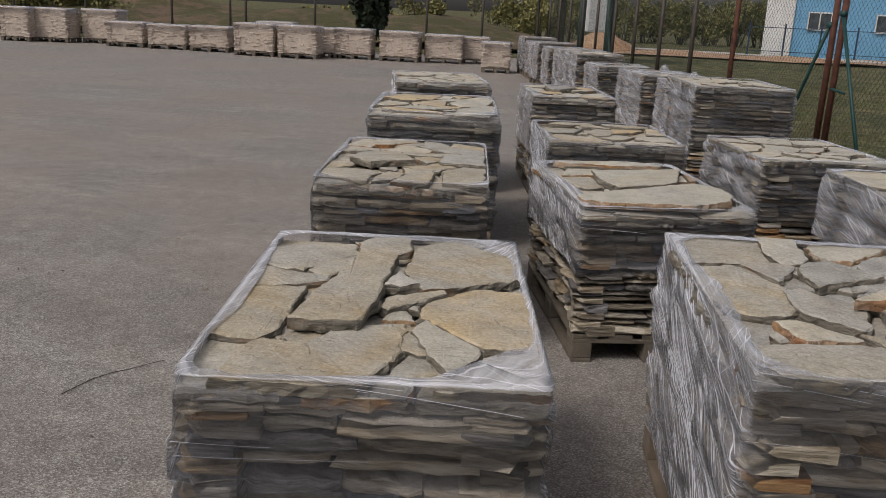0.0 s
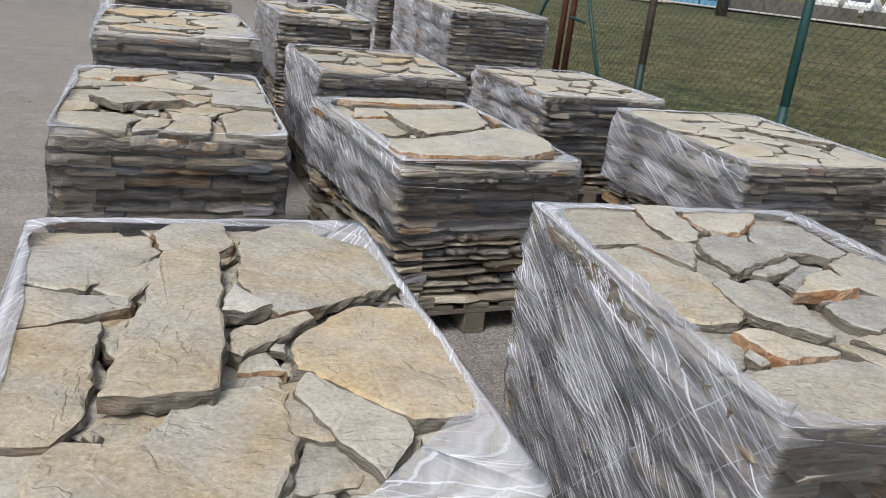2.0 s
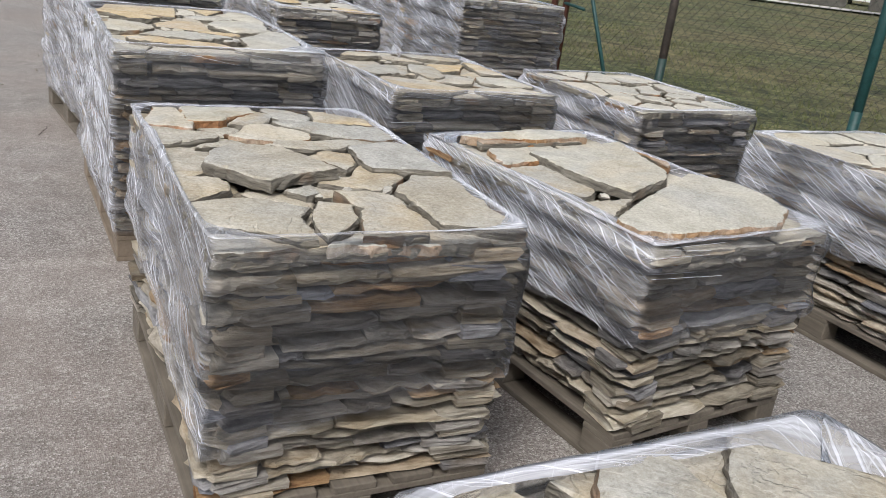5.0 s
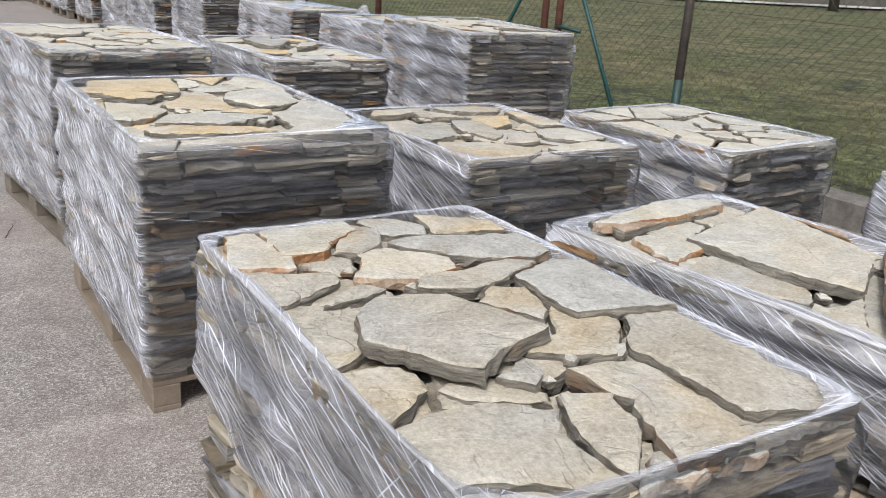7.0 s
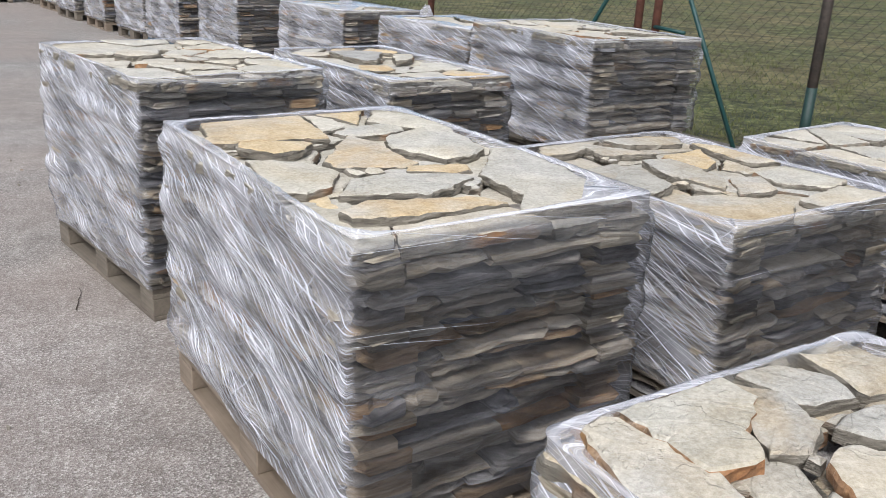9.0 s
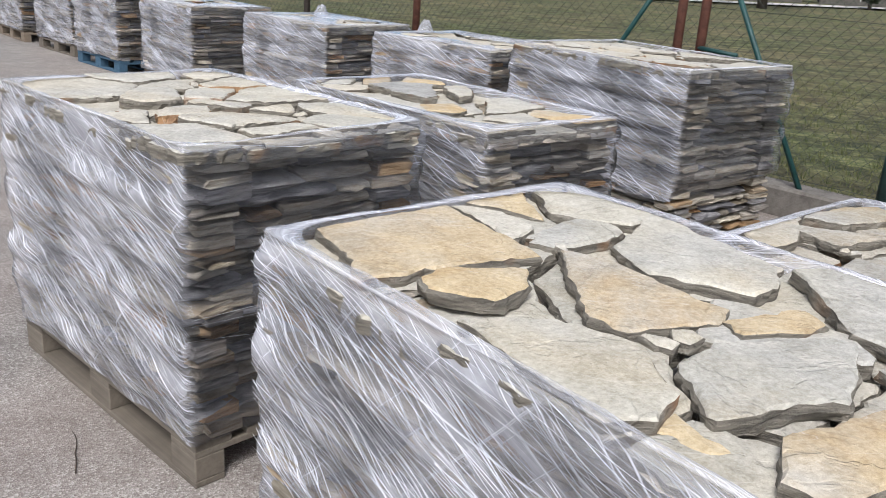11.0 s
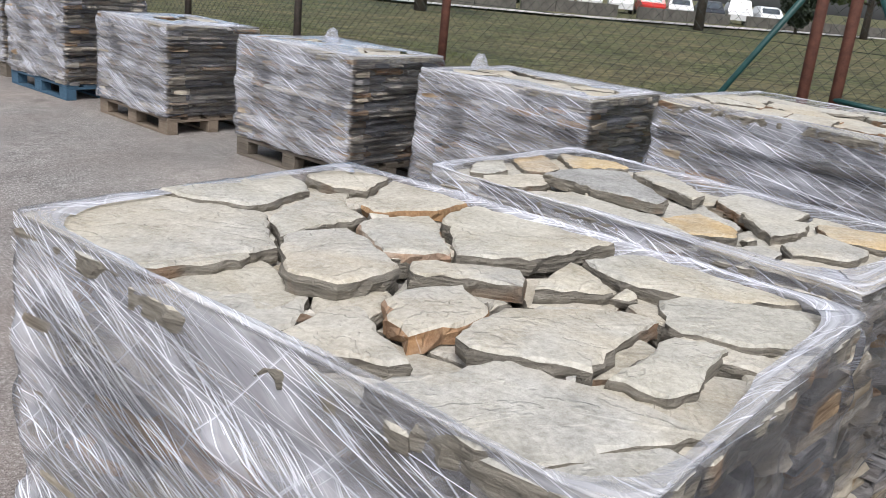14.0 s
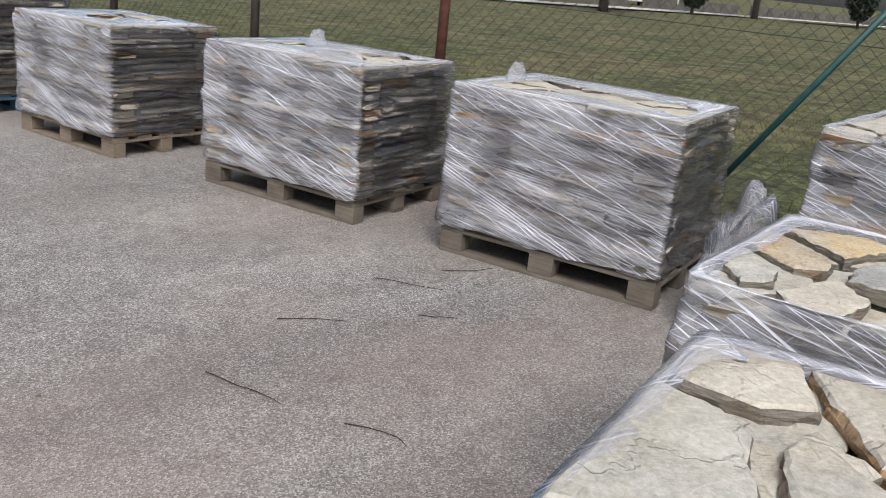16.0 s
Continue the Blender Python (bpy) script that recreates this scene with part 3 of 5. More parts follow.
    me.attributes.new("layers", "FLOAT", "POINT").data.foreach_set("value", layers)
    layer = me.uv_layers.new(name="wrap")
    flat = []
    for face in faces:
        us = [uvs[v] for v in face]
        wrapped = max(u for u, _ in us) - min(u for u, _ in us) > run[-1] / 2
        for u, v in us:
            flat += [u + run[-1] if wrapped and u < run[-1] / 2 else u, v]
    layer.data.foreach_set("uv", flat)
    return me


def crumple(w, l, h, seed):
    """A crumpled dome of film."""
    rng = random.Random(seed)
    shift = Vector((rng.uniform(0, 50), 0, 0))
    verts, uvs, faces = [], [], []
    for j in range(17):
        for i in range(33):
            a, b = 2 * math.pi * (i % 32) / 32, math.pi / 2 * j / 16
            d = Vector((math.cos(a) * math.cos(b), math.sin(a) * math.cos(b), math.sin(b)))
            k = 1 + 0.28 * noise.noise(d * 2.2 + shift) + 0.14 * noise.noise(d * 6 + shift) + 0.05 * noise.noise(d * 15 + shift)
            verts.append((d.x * w / 2 * k, d.y * l / 2 * k, max(0.003, d.z * h * k)))
            uvs.append((i * 0.05, b * 0.4))
    for j in range(16):
        for i in range(32):
            faces.append((j * 33 + i, j * 33 + i + 1, (j + 1) * 33 + i + 1, (j + 1) * 33 + i))
    me = mesh_of("film_wad", verts, faces, (M_FILM[1],), smooth=True)
    me.attributes.new("layers", "FLOAT", "POINT").data.foreach_set("value", [0.7] * len(verts))
    me.attributes.new("rim", "FLOAT", "POINT").data.foreach_set("value", [0.2] * len(verts))
    me.uv_layers.new(name="wrap").data.foreach_set("uv", [c for f in faces for v in f for c in uvs[v]])
    return me


def film_folds(w, l, z0, z1, grids, rng, count=46, side=3):
    """Thin taut folds of the film that fan down along one side, as slim rods just proud of it."""
    run = l if side == 3 else w
    verts, faces = [], []
    g = grids[side]
    for k in range(count):
        u = 0.0 if rng.random() < 0.55 else rng.uniform(0.0, 0.6) * run
        z = z1 - (rng.random() ** 1.4 * 0.65 * (z1 - z0) if u == 0 else 0.0)
        slope = math.tan(radians(min(46, max(5, rng.gauss(25, 9))))) if side == 3 else math.tan(radians(rng.gauss(2, 5)))
        end = min(run, u + (rng.uniform(0.5, 1.5) if side == 3 else rng.uniform(0.2, 0.6)) * run)
        pts = []
        while u < end and z0 + 0.02 < z <= z1:
            row, col = min(g.shape[0] - 1, int((z - z0) / 0.01)), min(g.shape[1] - 1, int(u / 0.01))
            o = max(-0.016, g[row, col]) + 0.0085
            pts.append(Vector((-w / 2 - o, l / 2 - u, z)) if side == 3 else Vector((-w / 2 + u, -l / 2 - o, z)))
            u, z = u + 0.045, z - 0.045 * slope
        for _ in range(2):
            pts = [pts[0]] + [(a + b * 2 + c) / 4 for a, b, c in zip(pts, pts[1:], pts[2:])] + [pts[-1]] if len(pts) > 2 else pts
        r = rng.uniform(0.0004, 0.0011)
        for a, b in zip(pts, pts[1:]):
            tube(verts, faces, a, b, r, sides=3)
    return mesh_of("film_fold", verts, faces, (M_FOLD,))


# ---- the slabs on top of the eight stacks beside the walk: tone, layer, corners in centimetres ----
def first_top(lay):
    lay("T", 0, (-36, 22), (-28, 21), (-18, 33), (-11, 45), (-14, 57), (-30, 57), (-43, 46), (-43, 26))
    lay("T", 1, (-11, 43), (1, 41), (7, 47), (4, 66), (-7, 66), (-14, 57))
    lay("T", 1, (4, 23), (11, 3), (43, 20), (43, 66), (22, 66), (8, 53))
    lay("T", 0, (-19, 15), (-12, 28), (-11, 41), (-23, 31), (-27, 21))
    lay("T", 3, (-16, 11), (-21, -7), (-24, -31), (-5, -31), (-3, -27), (2, 39), (-11, 41))
    lay("W", 2, (4, 3), (10, 7), (3, 20), (-1, 5))
    lay("T", 0, (-43, 3), (-32, 5), (-18, 12), (-18, 17), (-28, 20), (-43, 23))
    lay("T", 0, (-43, -38), (-30, -40), (-27, -35), (-25, -28), (-24, 6), (-43, 2))
    lay("T", -1, (-21, -37), (-14, -25), (-21, -23), (-25, -30), (-26, -36))
    lay("T", 0, (0, -66), (7, -47), (8, -22), (-11, -27), (-14, -34), (-20, -41), (-30, -39), (-33, -43), (-35, -66))
    lay("O", -1, (10, -16), (6, -5), (1, -7), (0, -16))
    lay("T", 0, (2, -13), (19, 3), (18, 7), (1, 0), (-1, -10))
    lay("Y", 1, (13, -22), (28, -41), (43, -41), (43, 5), (28, 9), (12, -7), (10, -21))
    lay("P", 0, (11, -36), (19, -56), (27, -44), (28, -39), (18, -23), (12, -19), (9, -26))
    lay("T", -1, (15, -55), (17, -52), (16, -42), (11, -37), (7, -44), (4, -56))
    lay("P", 0, (15, -66), (43, -66), (43, -39), (28, -45))


def second_top(lay):
    lay("O", 0, (-41, 44), (-25, 38), (-23, 44), (-26, 66), (-34, 66))
    lay("O", 1, (-26, 46), (-16, 43), (-11, 50), (1, 58), (0, 66), (-26, 66))
    lay("T", 0, (-13, 45), (-7, 42), (2, 46), (6, 57), (0, 66), (-10, 51))
    lay("T", 0, (5, 52), (18, 50), (21, 57), (14, 66), (3, 66))
    lay("T", 0, (19, 49), (41, 45), (41, 55), (22, 66))
    lay("T", 1, (3, 41), (16, 28), (34, 22), (41, 25), (41, 39), (10, 47), (2, 45))
    lay("T", -1, (-22, 41), (-16, 33), (-10, 38), (-8, 46), (-20, 49))
    lay("O", 1, (-13, 23), (-3, 19), (2, 21), (9, 22), (12, 29), (-1, 41), (-8, 39), (-17, 26))
    lay("T", 0, (-41, 16), (-21, 25), (-19, 27), (-19, 32), (-41, 41))
    lay("T", 1, (-7, 14), (0, 10), (8, 8), (32, 19), (26, 24), (12, 21), (-3, 20))
    lay("T", 1, (1, 1), (10, -12), (15, -6), (18, 6), (10, 9))
    lay("T", 2, (16, -3), (17, -14), (41, -20), (41, 12), (33, 16), (18, 11))
    lay("T", 4, (-30, -3), (-32, -8), (-24, -24), (-18, -30), (-12, -26), (2, -22), (4, -21), (-5, 4), (-18, 10), (-27, 5))
    lay("T", 0, (-21, 14), (-12, 18), (-16, 23), (-22, 21), (-30, 14))
    lay("T", -1, (-41, -12), (-28, -6), (-28, 2), (-22, 16), (-41, 19))
    lay("T", 0, (-41, -35), (-28, -28), (-27, -22), (-30, -16), (-41, -15))
    lay("T", 0, (7, -18), (-4, -20), (-3, -23), (13, -31), (19, -26), (27, -17), (18, -8), (17, -4))
    lay("T", 0, (18, -29), (19, -58), (41, -66), (41, -18), (29, -16))
    lay("T", 1, (1, -47), (-5, -66), (13, -66), (15, -36), (3, -32), (-2, -33))
    lay("T", 0, (-13, -30), (-9, -35), (-3, -30), (-5, -24), (-14, -28))
    lay("T", 0, (-14, -51), (-14, -66), (-3, -56), (2, -42), (-8, -38))
    lay("T", -1, (-23, -31), (-8, -39), (-6, -35), (-12, -25), (-20, -22), (-25, -25))
    lay("T", 0, (-41, -55), (-35, -56), (-19, -66), (-16, -66), (-15, -49), (-11, -43), (-20, -36), (-32, -34), (-41, -37))
    lay("O", -1, (-5, -66), (17, -66), (-4, -58), (-15, -66))


def third_top(lay):
    lay("Y", 0, (-38, 45), (-45, 36), (-22, 32), (-3, 27), (4, 67), (-33, 67))
    lay("Y", 0, (17, 46), (30, 67), (31, 67), (10, 67))
    lay("P", 0, (-1, 39), (6, 40), (11, 43), (13, 57), (5, 67))
    lay("P", 0, (22, 50), (27, 39), (33, 33), (45, 35), (45, 67), (34, 67))
    lay("P", 0, (4, 30), (16, 28), (27, 30), (29, 36), (25, 44), (17, 44), (2, 37))
    lay("P", 0, (9, 10), (18, -9), (29, -8), (38, -2), (45, 33), (45, 38), (15, 25))
    lay("Y", 0, (-18, -7), (0, -13), (8, -10), (8, 19), (3, 29), (-19, 1))
    lay("Y", 1, (-37, 23), (-29, 13), (-26, 13), (-17, 17), (-11, 23), (-13, 25), (-26, 31), (-34, 29))
    lay("P", 0, (-45, -25), (-38, -28), (-29, -26), (-19, -10), (-23, 5), (-38, 14))
    lay("Y", -1, (-37, -36), (-33, -38), (-30, -25), (-38, -25))
    lay("P", 0, (-17, -37), (-10, -42), (13, -31), (11, -27), (-8, -16), (-20, -18), (-31, -33))
    lay("Y", 0, (-2, -18), (9, -24), (18, -24), (20, -17), (1, -12))
    lay("Y", 0, (-38, -52), (-29, -55), (9, -53), (4, -45), (-11, -43), (-28, -40), (-38, -46))
    lay("P", 0, (15, -50), (6, -60), (39, -67), (45, -32), (45, -8), (38, -5), (16, -28))


def fourth_top(lay):
    lay("P", 0, (-42, 62), (-42, 27), (-15, 22), (-2, 40), (-11, 62))
    lay("P", 1, (-10, 52), (-4, 45), (1, 44), (18, 49), (22, 62), (-14, 62))
    lay("P", 0, (24, 52), (29, 43), (42, 48), (42, 62), (26, 62))
    lay("P", 0, (-10, 27), (13, 28), (15, 35), (23, 43), (15, 46), (-4, 38))
    lay("O", 0, (17, 30), (30, 23), (42, 23), (42, 47), (30, 42), (19, 35))
    lay("O", 0, (-2, 9), (8, 1), (27, 22), (14, 27), (8, 26))
    lay("P", 0, (9, 1), (18, -10), (42, -14), (42, 22), (29, 21))
    lay("P", 2, (-26, 8), (-23, -1), (-11, -2), (-8, -1), (-1, 16), (0, 21), (-12, 24), (-16, 21))
    lay("P", -1, (-42, 12), (-33, 2), (-27, 3), (-25, 5), (-19, 15), (-17, 24), (-35, 29))
    lay("P", 1, (-8, -3), (2, -14), (4, -18), (12, -12), (0, 2), (-5, 1))
    lay("P", 0, (5, -19), (17, -28), (25, -17), (25, -14), (7, -17))
    lay("P", 0, (22, -26), (23, -32), (27, -42), (42, -52), (42, -20), (27, -15))
    lay("O", 1, (-25, -13), (-27, -19), (-21, -21), (-10, -22), (-4, -11), (-13, -6), (-18, -7))
    lay("P", 1, (-25, -28), (-16, -42), (12, -39), (11, -33), (-7, -21), (-24, -24))
    lay("P", 0, (-35, -24), (-32, -25), (-23, -6), (-26, -4), (-42, -6))
    lay("P", 0, (-42, -50), (-30, -54), (-17, -62), (-18, -46), (-21, -32), (-42, -25))
    lay("P", 0, (-15, -53), (-8, -54), (10, -51), (7, -43), (-15, -44))
    lay("P", 0, (9, -41), (12, -52), (22, -62), (36, -54), (25, -36), (20, -34))
    lay("P", -1, (-8, -62), (42, -62), (42, -52), (15, -50))


def jagged_top(lay):
    lay("G", 0, (-48, 50), (-48, 28), (-20, 34), (-17, 38), (-13, 66), (-41, 66))
    lay("P", 1, (-17, 47), (-14, 35), (-6, 36), (-2, 42), (-1, 66), (-14, 66))
    lay("O", 0, (2, 44), (13, 45), (22, 53), (33, 66), (3, 66))
    lay("G", 1, (12, 31), (30, 21), (37, 25), (38, 50), (22, 51), (11, 38))
    lay("G", 1, (-11, 26), (-9, 10), (16, 24), (4, 41), (-7, 36))
    lay("G", 0, (-25, 23), (-20, 14), (-9, 33), (-18, 38), (-29, 32))
    lay("T", 0, (-48, -1), (-40, -20), (-28, -21), (-24, -16), (-20, 5), (-32, 29), (-48, 22))
    lay("G", 1, (-24, -7), (-23, -19), (-10, -30), (-5, -25), (-9, -6), (-17, 5), (-23, 2))
    lay("O", 4, (15, -7), (16, 7), (8, 5), (-6, -9))
    lay("G", 0, (3, -9), (15, -7), (23, 7), (16, 17), (0, 6))
    lay("G", 0, (1, -22), (6, -26), (17, -19), (27, -6), (20, -2), (2, -10))
    lay("G", 0, (22, 4), (27, -10), (48, -5), (48, 9), (40, 29), (26, 20))
    lay("O", 0, (-28, -39), (-12, -36), (-26, -22), (-34, -25))
    lay("T", 0, (-1, -56), (8, -58), (5, -48), (-8, -31), (-12, -30))
    lay("T", 0, (-41, -66), (-22, -66), (-3, -56), (-4, -46), (-9, -39), (-29, -40), (-48, -45))
    lay("T", 0, (7, -46), (12, -49), (12, -39), (8, -26), (-4, -29))
    lay("G", 0, (13, -30), (17, -33), (28, -37), (39, -22), (34, -12), (18, -19))


def two_slab_top(lay):
    lay("P", 3, (-18, -1), (-14, -25), (17, -12), (25, -3), (42, 42), (-15, 32))
    lay("O", 4, (-42, -56), (-29, -61), (13, -64), (35, -52), (42, -37), (42, -20), (32, -8), (-42, -46))
    lay("R", 1, (-28, 47), (28, 49), (42, 64), (9, 64), (-25, 57))
    lay("O", 0, (-34, 21), (-15, 25), (-8, 42), (-27, 44))
    lay("T", 0, (-35, -7), (-30, -20), (-19, -12), (-18, 21), (-36, 16))
    lay("R", 1, (34, 4), (42, 11), (42, 48), (42, 45))
    lay("T", 0, (-42, -35), (-32, -37), (-12, -24), (-42, -21))
    lay("O", 2, (-24, 51), (2, 48), (32, 50), (35, 55), (12, 64), (-33, 55))


def tan_top(lay):
    lay("T", 0, (-36, 43), (-20, 42), (7, 56), (-29, 56))
    lay("T", 0, (-13, 33), (12, 29), (6, 39), (-8, 56))
    lay("Y", 0, (8, 0), (24, 8), (37, 27), (10, 24))
    lay("T", 0, (-12, 2), (-9, -23), (2, -15), (15, 20), (-2, 24))
    lay("T", 1, (-47, -7), (-40, -18), (-23, -12), (-12, 19), (-35, 6))
    lay("T", 0, (-9, -29), (10, -31), (21, -15), (6, -12))
    lay("P", 0, (18, -26), (32, -39), (47, -34), (47, -7), (24, -9))
    lay("T", 0, (-47, -33), (-47, -56), (-18, -56), (1, -44), (-15, -26), (-39, -19))
    lay("P", 0, (6, -56), (47, -56), (38, -37), (5, -42))
    lay("T", 0, (10, 43), (36, 35), (47, 49), (30, 56), (8, 56))
    lay("Y", 1, (32, -3), (47, -5), (47, 27), (40, 35))


def leaning_top(lay):
    lay("P", 0, (-29, 58), (-23, 52), (-15, 54), (-3, 66), (-19, 66))
    lay("Y", 0, (-9, 52), (-4, 45), (6, 48), (18, 66), (1, 66))
    lay("P", 1, (-38, 44), (-38, 36), (-21, 33), (-11, 42), (-32, 50))
    lay("G", 2, (-15, 14), (-12, 0), (-5, 1), (16, 30), (-1, 41), (-15, 40))
    lay("P", 0, (-38, -6), (-29, -21), (-18, -5), (-18, 26), (-38, 34))
    lay("Y", 0, (8, 45), (31, 36), (38, 46), (28, 66))
    lay("P", 1, (14, 15), (6, -1), (14, -1), (29, 15), (38, 32), (25, 32))
    lay("Y", 0, (-28, -18), (-18, -27), (-8, -23), (-3, -8), (-21, -5))
    lay("P", 0, (-38, -38), (-26, -37), (-27, -24), (-38, -26))
    lay("P", 0, (-6, -31), (10, -35), (19, -32), (11, -14))
    lay("P", 0, (-18, -42), (-8, -55), (6, -53), (11, -37), (-11, -36))
    lay("P", 0, (-38, -66), (-11, -66), (-21, -43), (-38, -39))
    lay("Y", 0, (9, -42), (14, -66), (38, -66), (22, -32))


TONES = {"T": M_TAN, "P": M_PALE, "G": M_GREY, "Y": M_YELLOW, "R": M_RUSTY, "W": M_WHITISH, "O": M_PALE}


# ---- a wrapped pallet of stone ----
def stone_pallet(x, y, turn, w, l, top, seeds, label, seed, film=1, wood=M_WOOD, wood_label="weathered grey wooden pallet", parts=True, lip=0.06, tilt=1.6, low=None, loose=0.5, group="wrapped stone pallets in the yard", thick=0.04, face=M_TAN, sheets=None, rusty=(), knots=(), slabs=None):
    """A pallet of flat stones: ragged sides in layers, paving-like slabs on top, stretch film round it."""
    rng = random.Random(seed)
    thing = tagged(new("stone_pallet"), label, "stone pallet", group)
    thing.matrix_basis = pose(x, y, 0, 0, 0, turn)
    pallet(round(w - 0.03, 2), round(l - 0.02, 2), wood, thing, wood_label)
    z0, z1 = 0.144, top - thick
    core = box_mesh("stone_core", w - 0.30, l - 0.30, z1 - z0 - 0.03, M_STACK, 0.02, z0)
    put("stone_core", core, thing, None, "stones in the middle of the stack")
    poses, faces = side_stones(w, l, z0, z1, rng)
    grids = hug(faces, w, l, z0 + 0.01, top)
    if parts:
        # the two sides towards the walk stay separate stones
        near = [p for p in poses if p[2] in (0, 3)]
        rest = [p for p in poses if p[2] in (1, 2)]
        room = 300 - len(near)
        near, rest = (near + rest[:room], rest[room:]) if room > 0 else (near[:300], near[300:] + rest)
        for k, m, _ in near:
            put("stone_slab", SLAB_MESHES[k], thing, m)
    else:
        rest = poses
    if rest:
        tagged(put("stone_infill", joined("stone_infill", rest, M_STACK_JOINED), thing, None, "layers of flat grey and brown stones"), kind="stuff")
    # slabs of the second layer, seen through the gaps
    if not seeds:
        seeds, tries = [], 0
        want = rng.randint(16, 22)
        while len(seeds) < want and tries < 900:
            tries += 1
            p = (rng.uniform(-w / 2 + 0.05, w / 2 - 0.05), rng.uniform(-l / 2 + 0.06, l / 2 - 0.06), rng.uniform(0, 0.12))
            if all(math.hypot(p[0] - q[0], p[1] - q[1]) > 0.15 for q in seeds):
                seeds.append(p)
    meets = []
    down = 0.027 if slabs else 0.008
    for poly in cells(seeds, w - 0.01, l - 0.01, 0.0095):
        meets += [q for q in poly if abs(q[0]) < w / 2 - 0.1 and abs(q[1]) < l / 2 - 0.1]
        me, cx, cy = flagstone(poly, thick * rng.uniform(0.75, 1.0), rng, face)
        edge = max(abs(cx) / (w / 2), abs(cy) / (l / 2))
        k = tilt * (0.4 if edge > 0.7 or slabs else 1.0)
        put("flagstone", me, thing, pose(cx, cy, top - down + rng.uniform(-0.020, 0.009) * (0.4 if edge > 0.75 else 1), rng.gauss(0, k), rng.gauss(0, k), 0))

    def lay(tone, layer, *corners):
        """One slab of the top layer; higher layers lie on their neighbours."""
        poly = [(a / 100, b / 100) for a, b in corners]
        me, cx, cy = flagstone(poly, 0.037 if layer > 1 else 0.032, rng, TONES[tone])
        if tone == "O":
            me.materials[1] = M_RUSTY
        k = 0.5 if layer == 0 else 1.2
        put("flagstone", me, thing, pose(cx, cy, top - 0.007 + (0.0, 0.007, 0.019, 0.025, 0.030, -0.020)[layer], rng.gauss(0, k), rng.gauss(0, k), 0), {"R": "rust-orange stone strip", "Y": "ochre-yellow slab"}.get(tone, ""))

    if slabs:
        slabs(lay)
    for ox, oy in rng.sample(meets, min(7, len(meets))):
        r = rng.uniform(0.02, 0.045)
        poly = [(r * rng.uniform(0.7, 1.2) * math.cos(t), r * rng.uniform(0.5, 1.0) * math.sin(t)) for t in (0.2, 1.3, 2.4, 3.7, 5.0)]
        me, cx, cy = flagstone(poly, 0.022, rng, face)
        put("stone_chip", me, thing, pose(ox, oy, top - 0.012 + rng.uniform(-0.004, 0.006), rng.gauss(0, 6), rng.gauss(0, 6), rng.uniform(0, 360)))
    for ox, oy, sx, sy, a, up in rusty:
        poly = [(-sx / 2, -sy * 0.3), (0, -sy / 2), (sx / 2, -sy * 0.2), (sx * 0.42, sy / 2), (-sx * 0.3, sy * 0.45)]
        me, cx, cy = flagstone(poly, 0.028, rng, M_RUSTY)
        put("flagstone", me, thing, pose(ox, oy, top + up, rng.gauss(0, 2), rng.gauss(0, 2), a), "rust-orange stone strip")
    for kx, ky, ks in knots:
        me = crumple(ks, ks * 0.8, ks * 0.8, rng.randrange(999))
        put("film_knot", me, thing, pose(kx, ky, top + 0.004), "crumpled end of the film")
    if film is not None:
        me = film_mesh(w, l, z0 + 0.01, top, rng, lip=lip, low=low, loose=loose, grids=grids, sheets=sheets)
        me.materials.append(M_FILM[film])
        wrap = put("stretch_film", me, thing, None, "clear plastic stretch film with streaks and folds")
        if slabs and film:
            for side, count in ((3, 60), (0, 6)):
                tagged(put("film_fold", film_folds(w, l, z0 + (0.01 if not low else 0.45 * (top - z0)), top, grids, rng, count, side), wrap, None, "taut white folds of the film"), kind="stuff")
    return thing


def rubble_pallet(x, y, turn, w, l, top, seed):
    """A pallet of pink-beige rubble under thin film."""
    rng = random.Random(seed)
    thing = tagged(new("rubble_pallet"), "pink-beige rough building stones wrapped in film on a wooden pallet", "stone pallet", "rubble pallets along the far edge")
    thing.matrix_basis = pose(x, y, 0, 0, 0, turn)
    pallet(round(w - 0.04, 2), round(l - 0.02, 2), M_WOOD, thing, "weathered grey wooden pallet")
    poses, _ = side_stones(w, l, 0.144, top - 0.05, rng, (0.03, 0.06), (0.06, 0.18), 0.05)
    tagged(put("rubble_infill", joined("rubble_infill", poses, M_RUBBLE), thing, None, "rough pink-beige stones in layers"), kind="stuff")
    put("stone_core", box_mesh("stone_core", w - 0.07, l - 0.07, top - 0.17, M_RUBBLE, 0.03, 0.144), thing)
    me = film_mesh(w, l, top - 0.16, top - 0.03, rng, lip=0.5, fine=0.03, loose=0.6, lift=0.03, cling=0.9)
    me.materials.append(M_FILM[0])
    put("stretch_film", me, thing, None, "thin clear plastic film")
    return thing


# ---- ground ----
def sheet(name, x0, y0, x1, y1, z, mat, step, relief=0.0, rough=0.31):
    nx, ny = max(1, int((x1 - x0) / step)), max(1, int((y1 - y0) / step))
    verts = []
    for j in range(ny + 1):
        for i in range(nx + 1):
            x, y = x0 + (x1 - x0) * i / nx, y0 + (y1 - y0) * j / ny
            verts.append((x, y, z + relief * noise.noise(Vector((x * rough, y * rough, 3.0)))))
    faces = [(j * (nx + 1) + i, j * (nx + 1) + i + 1, (j + 1) * (nx + 1) + i + 1, (j + 1) * (nx + 1) + i) for j in range(ny) for i in range(nx)]
    return mesh_of(name, verts, faces, (mat,), smooth=True)


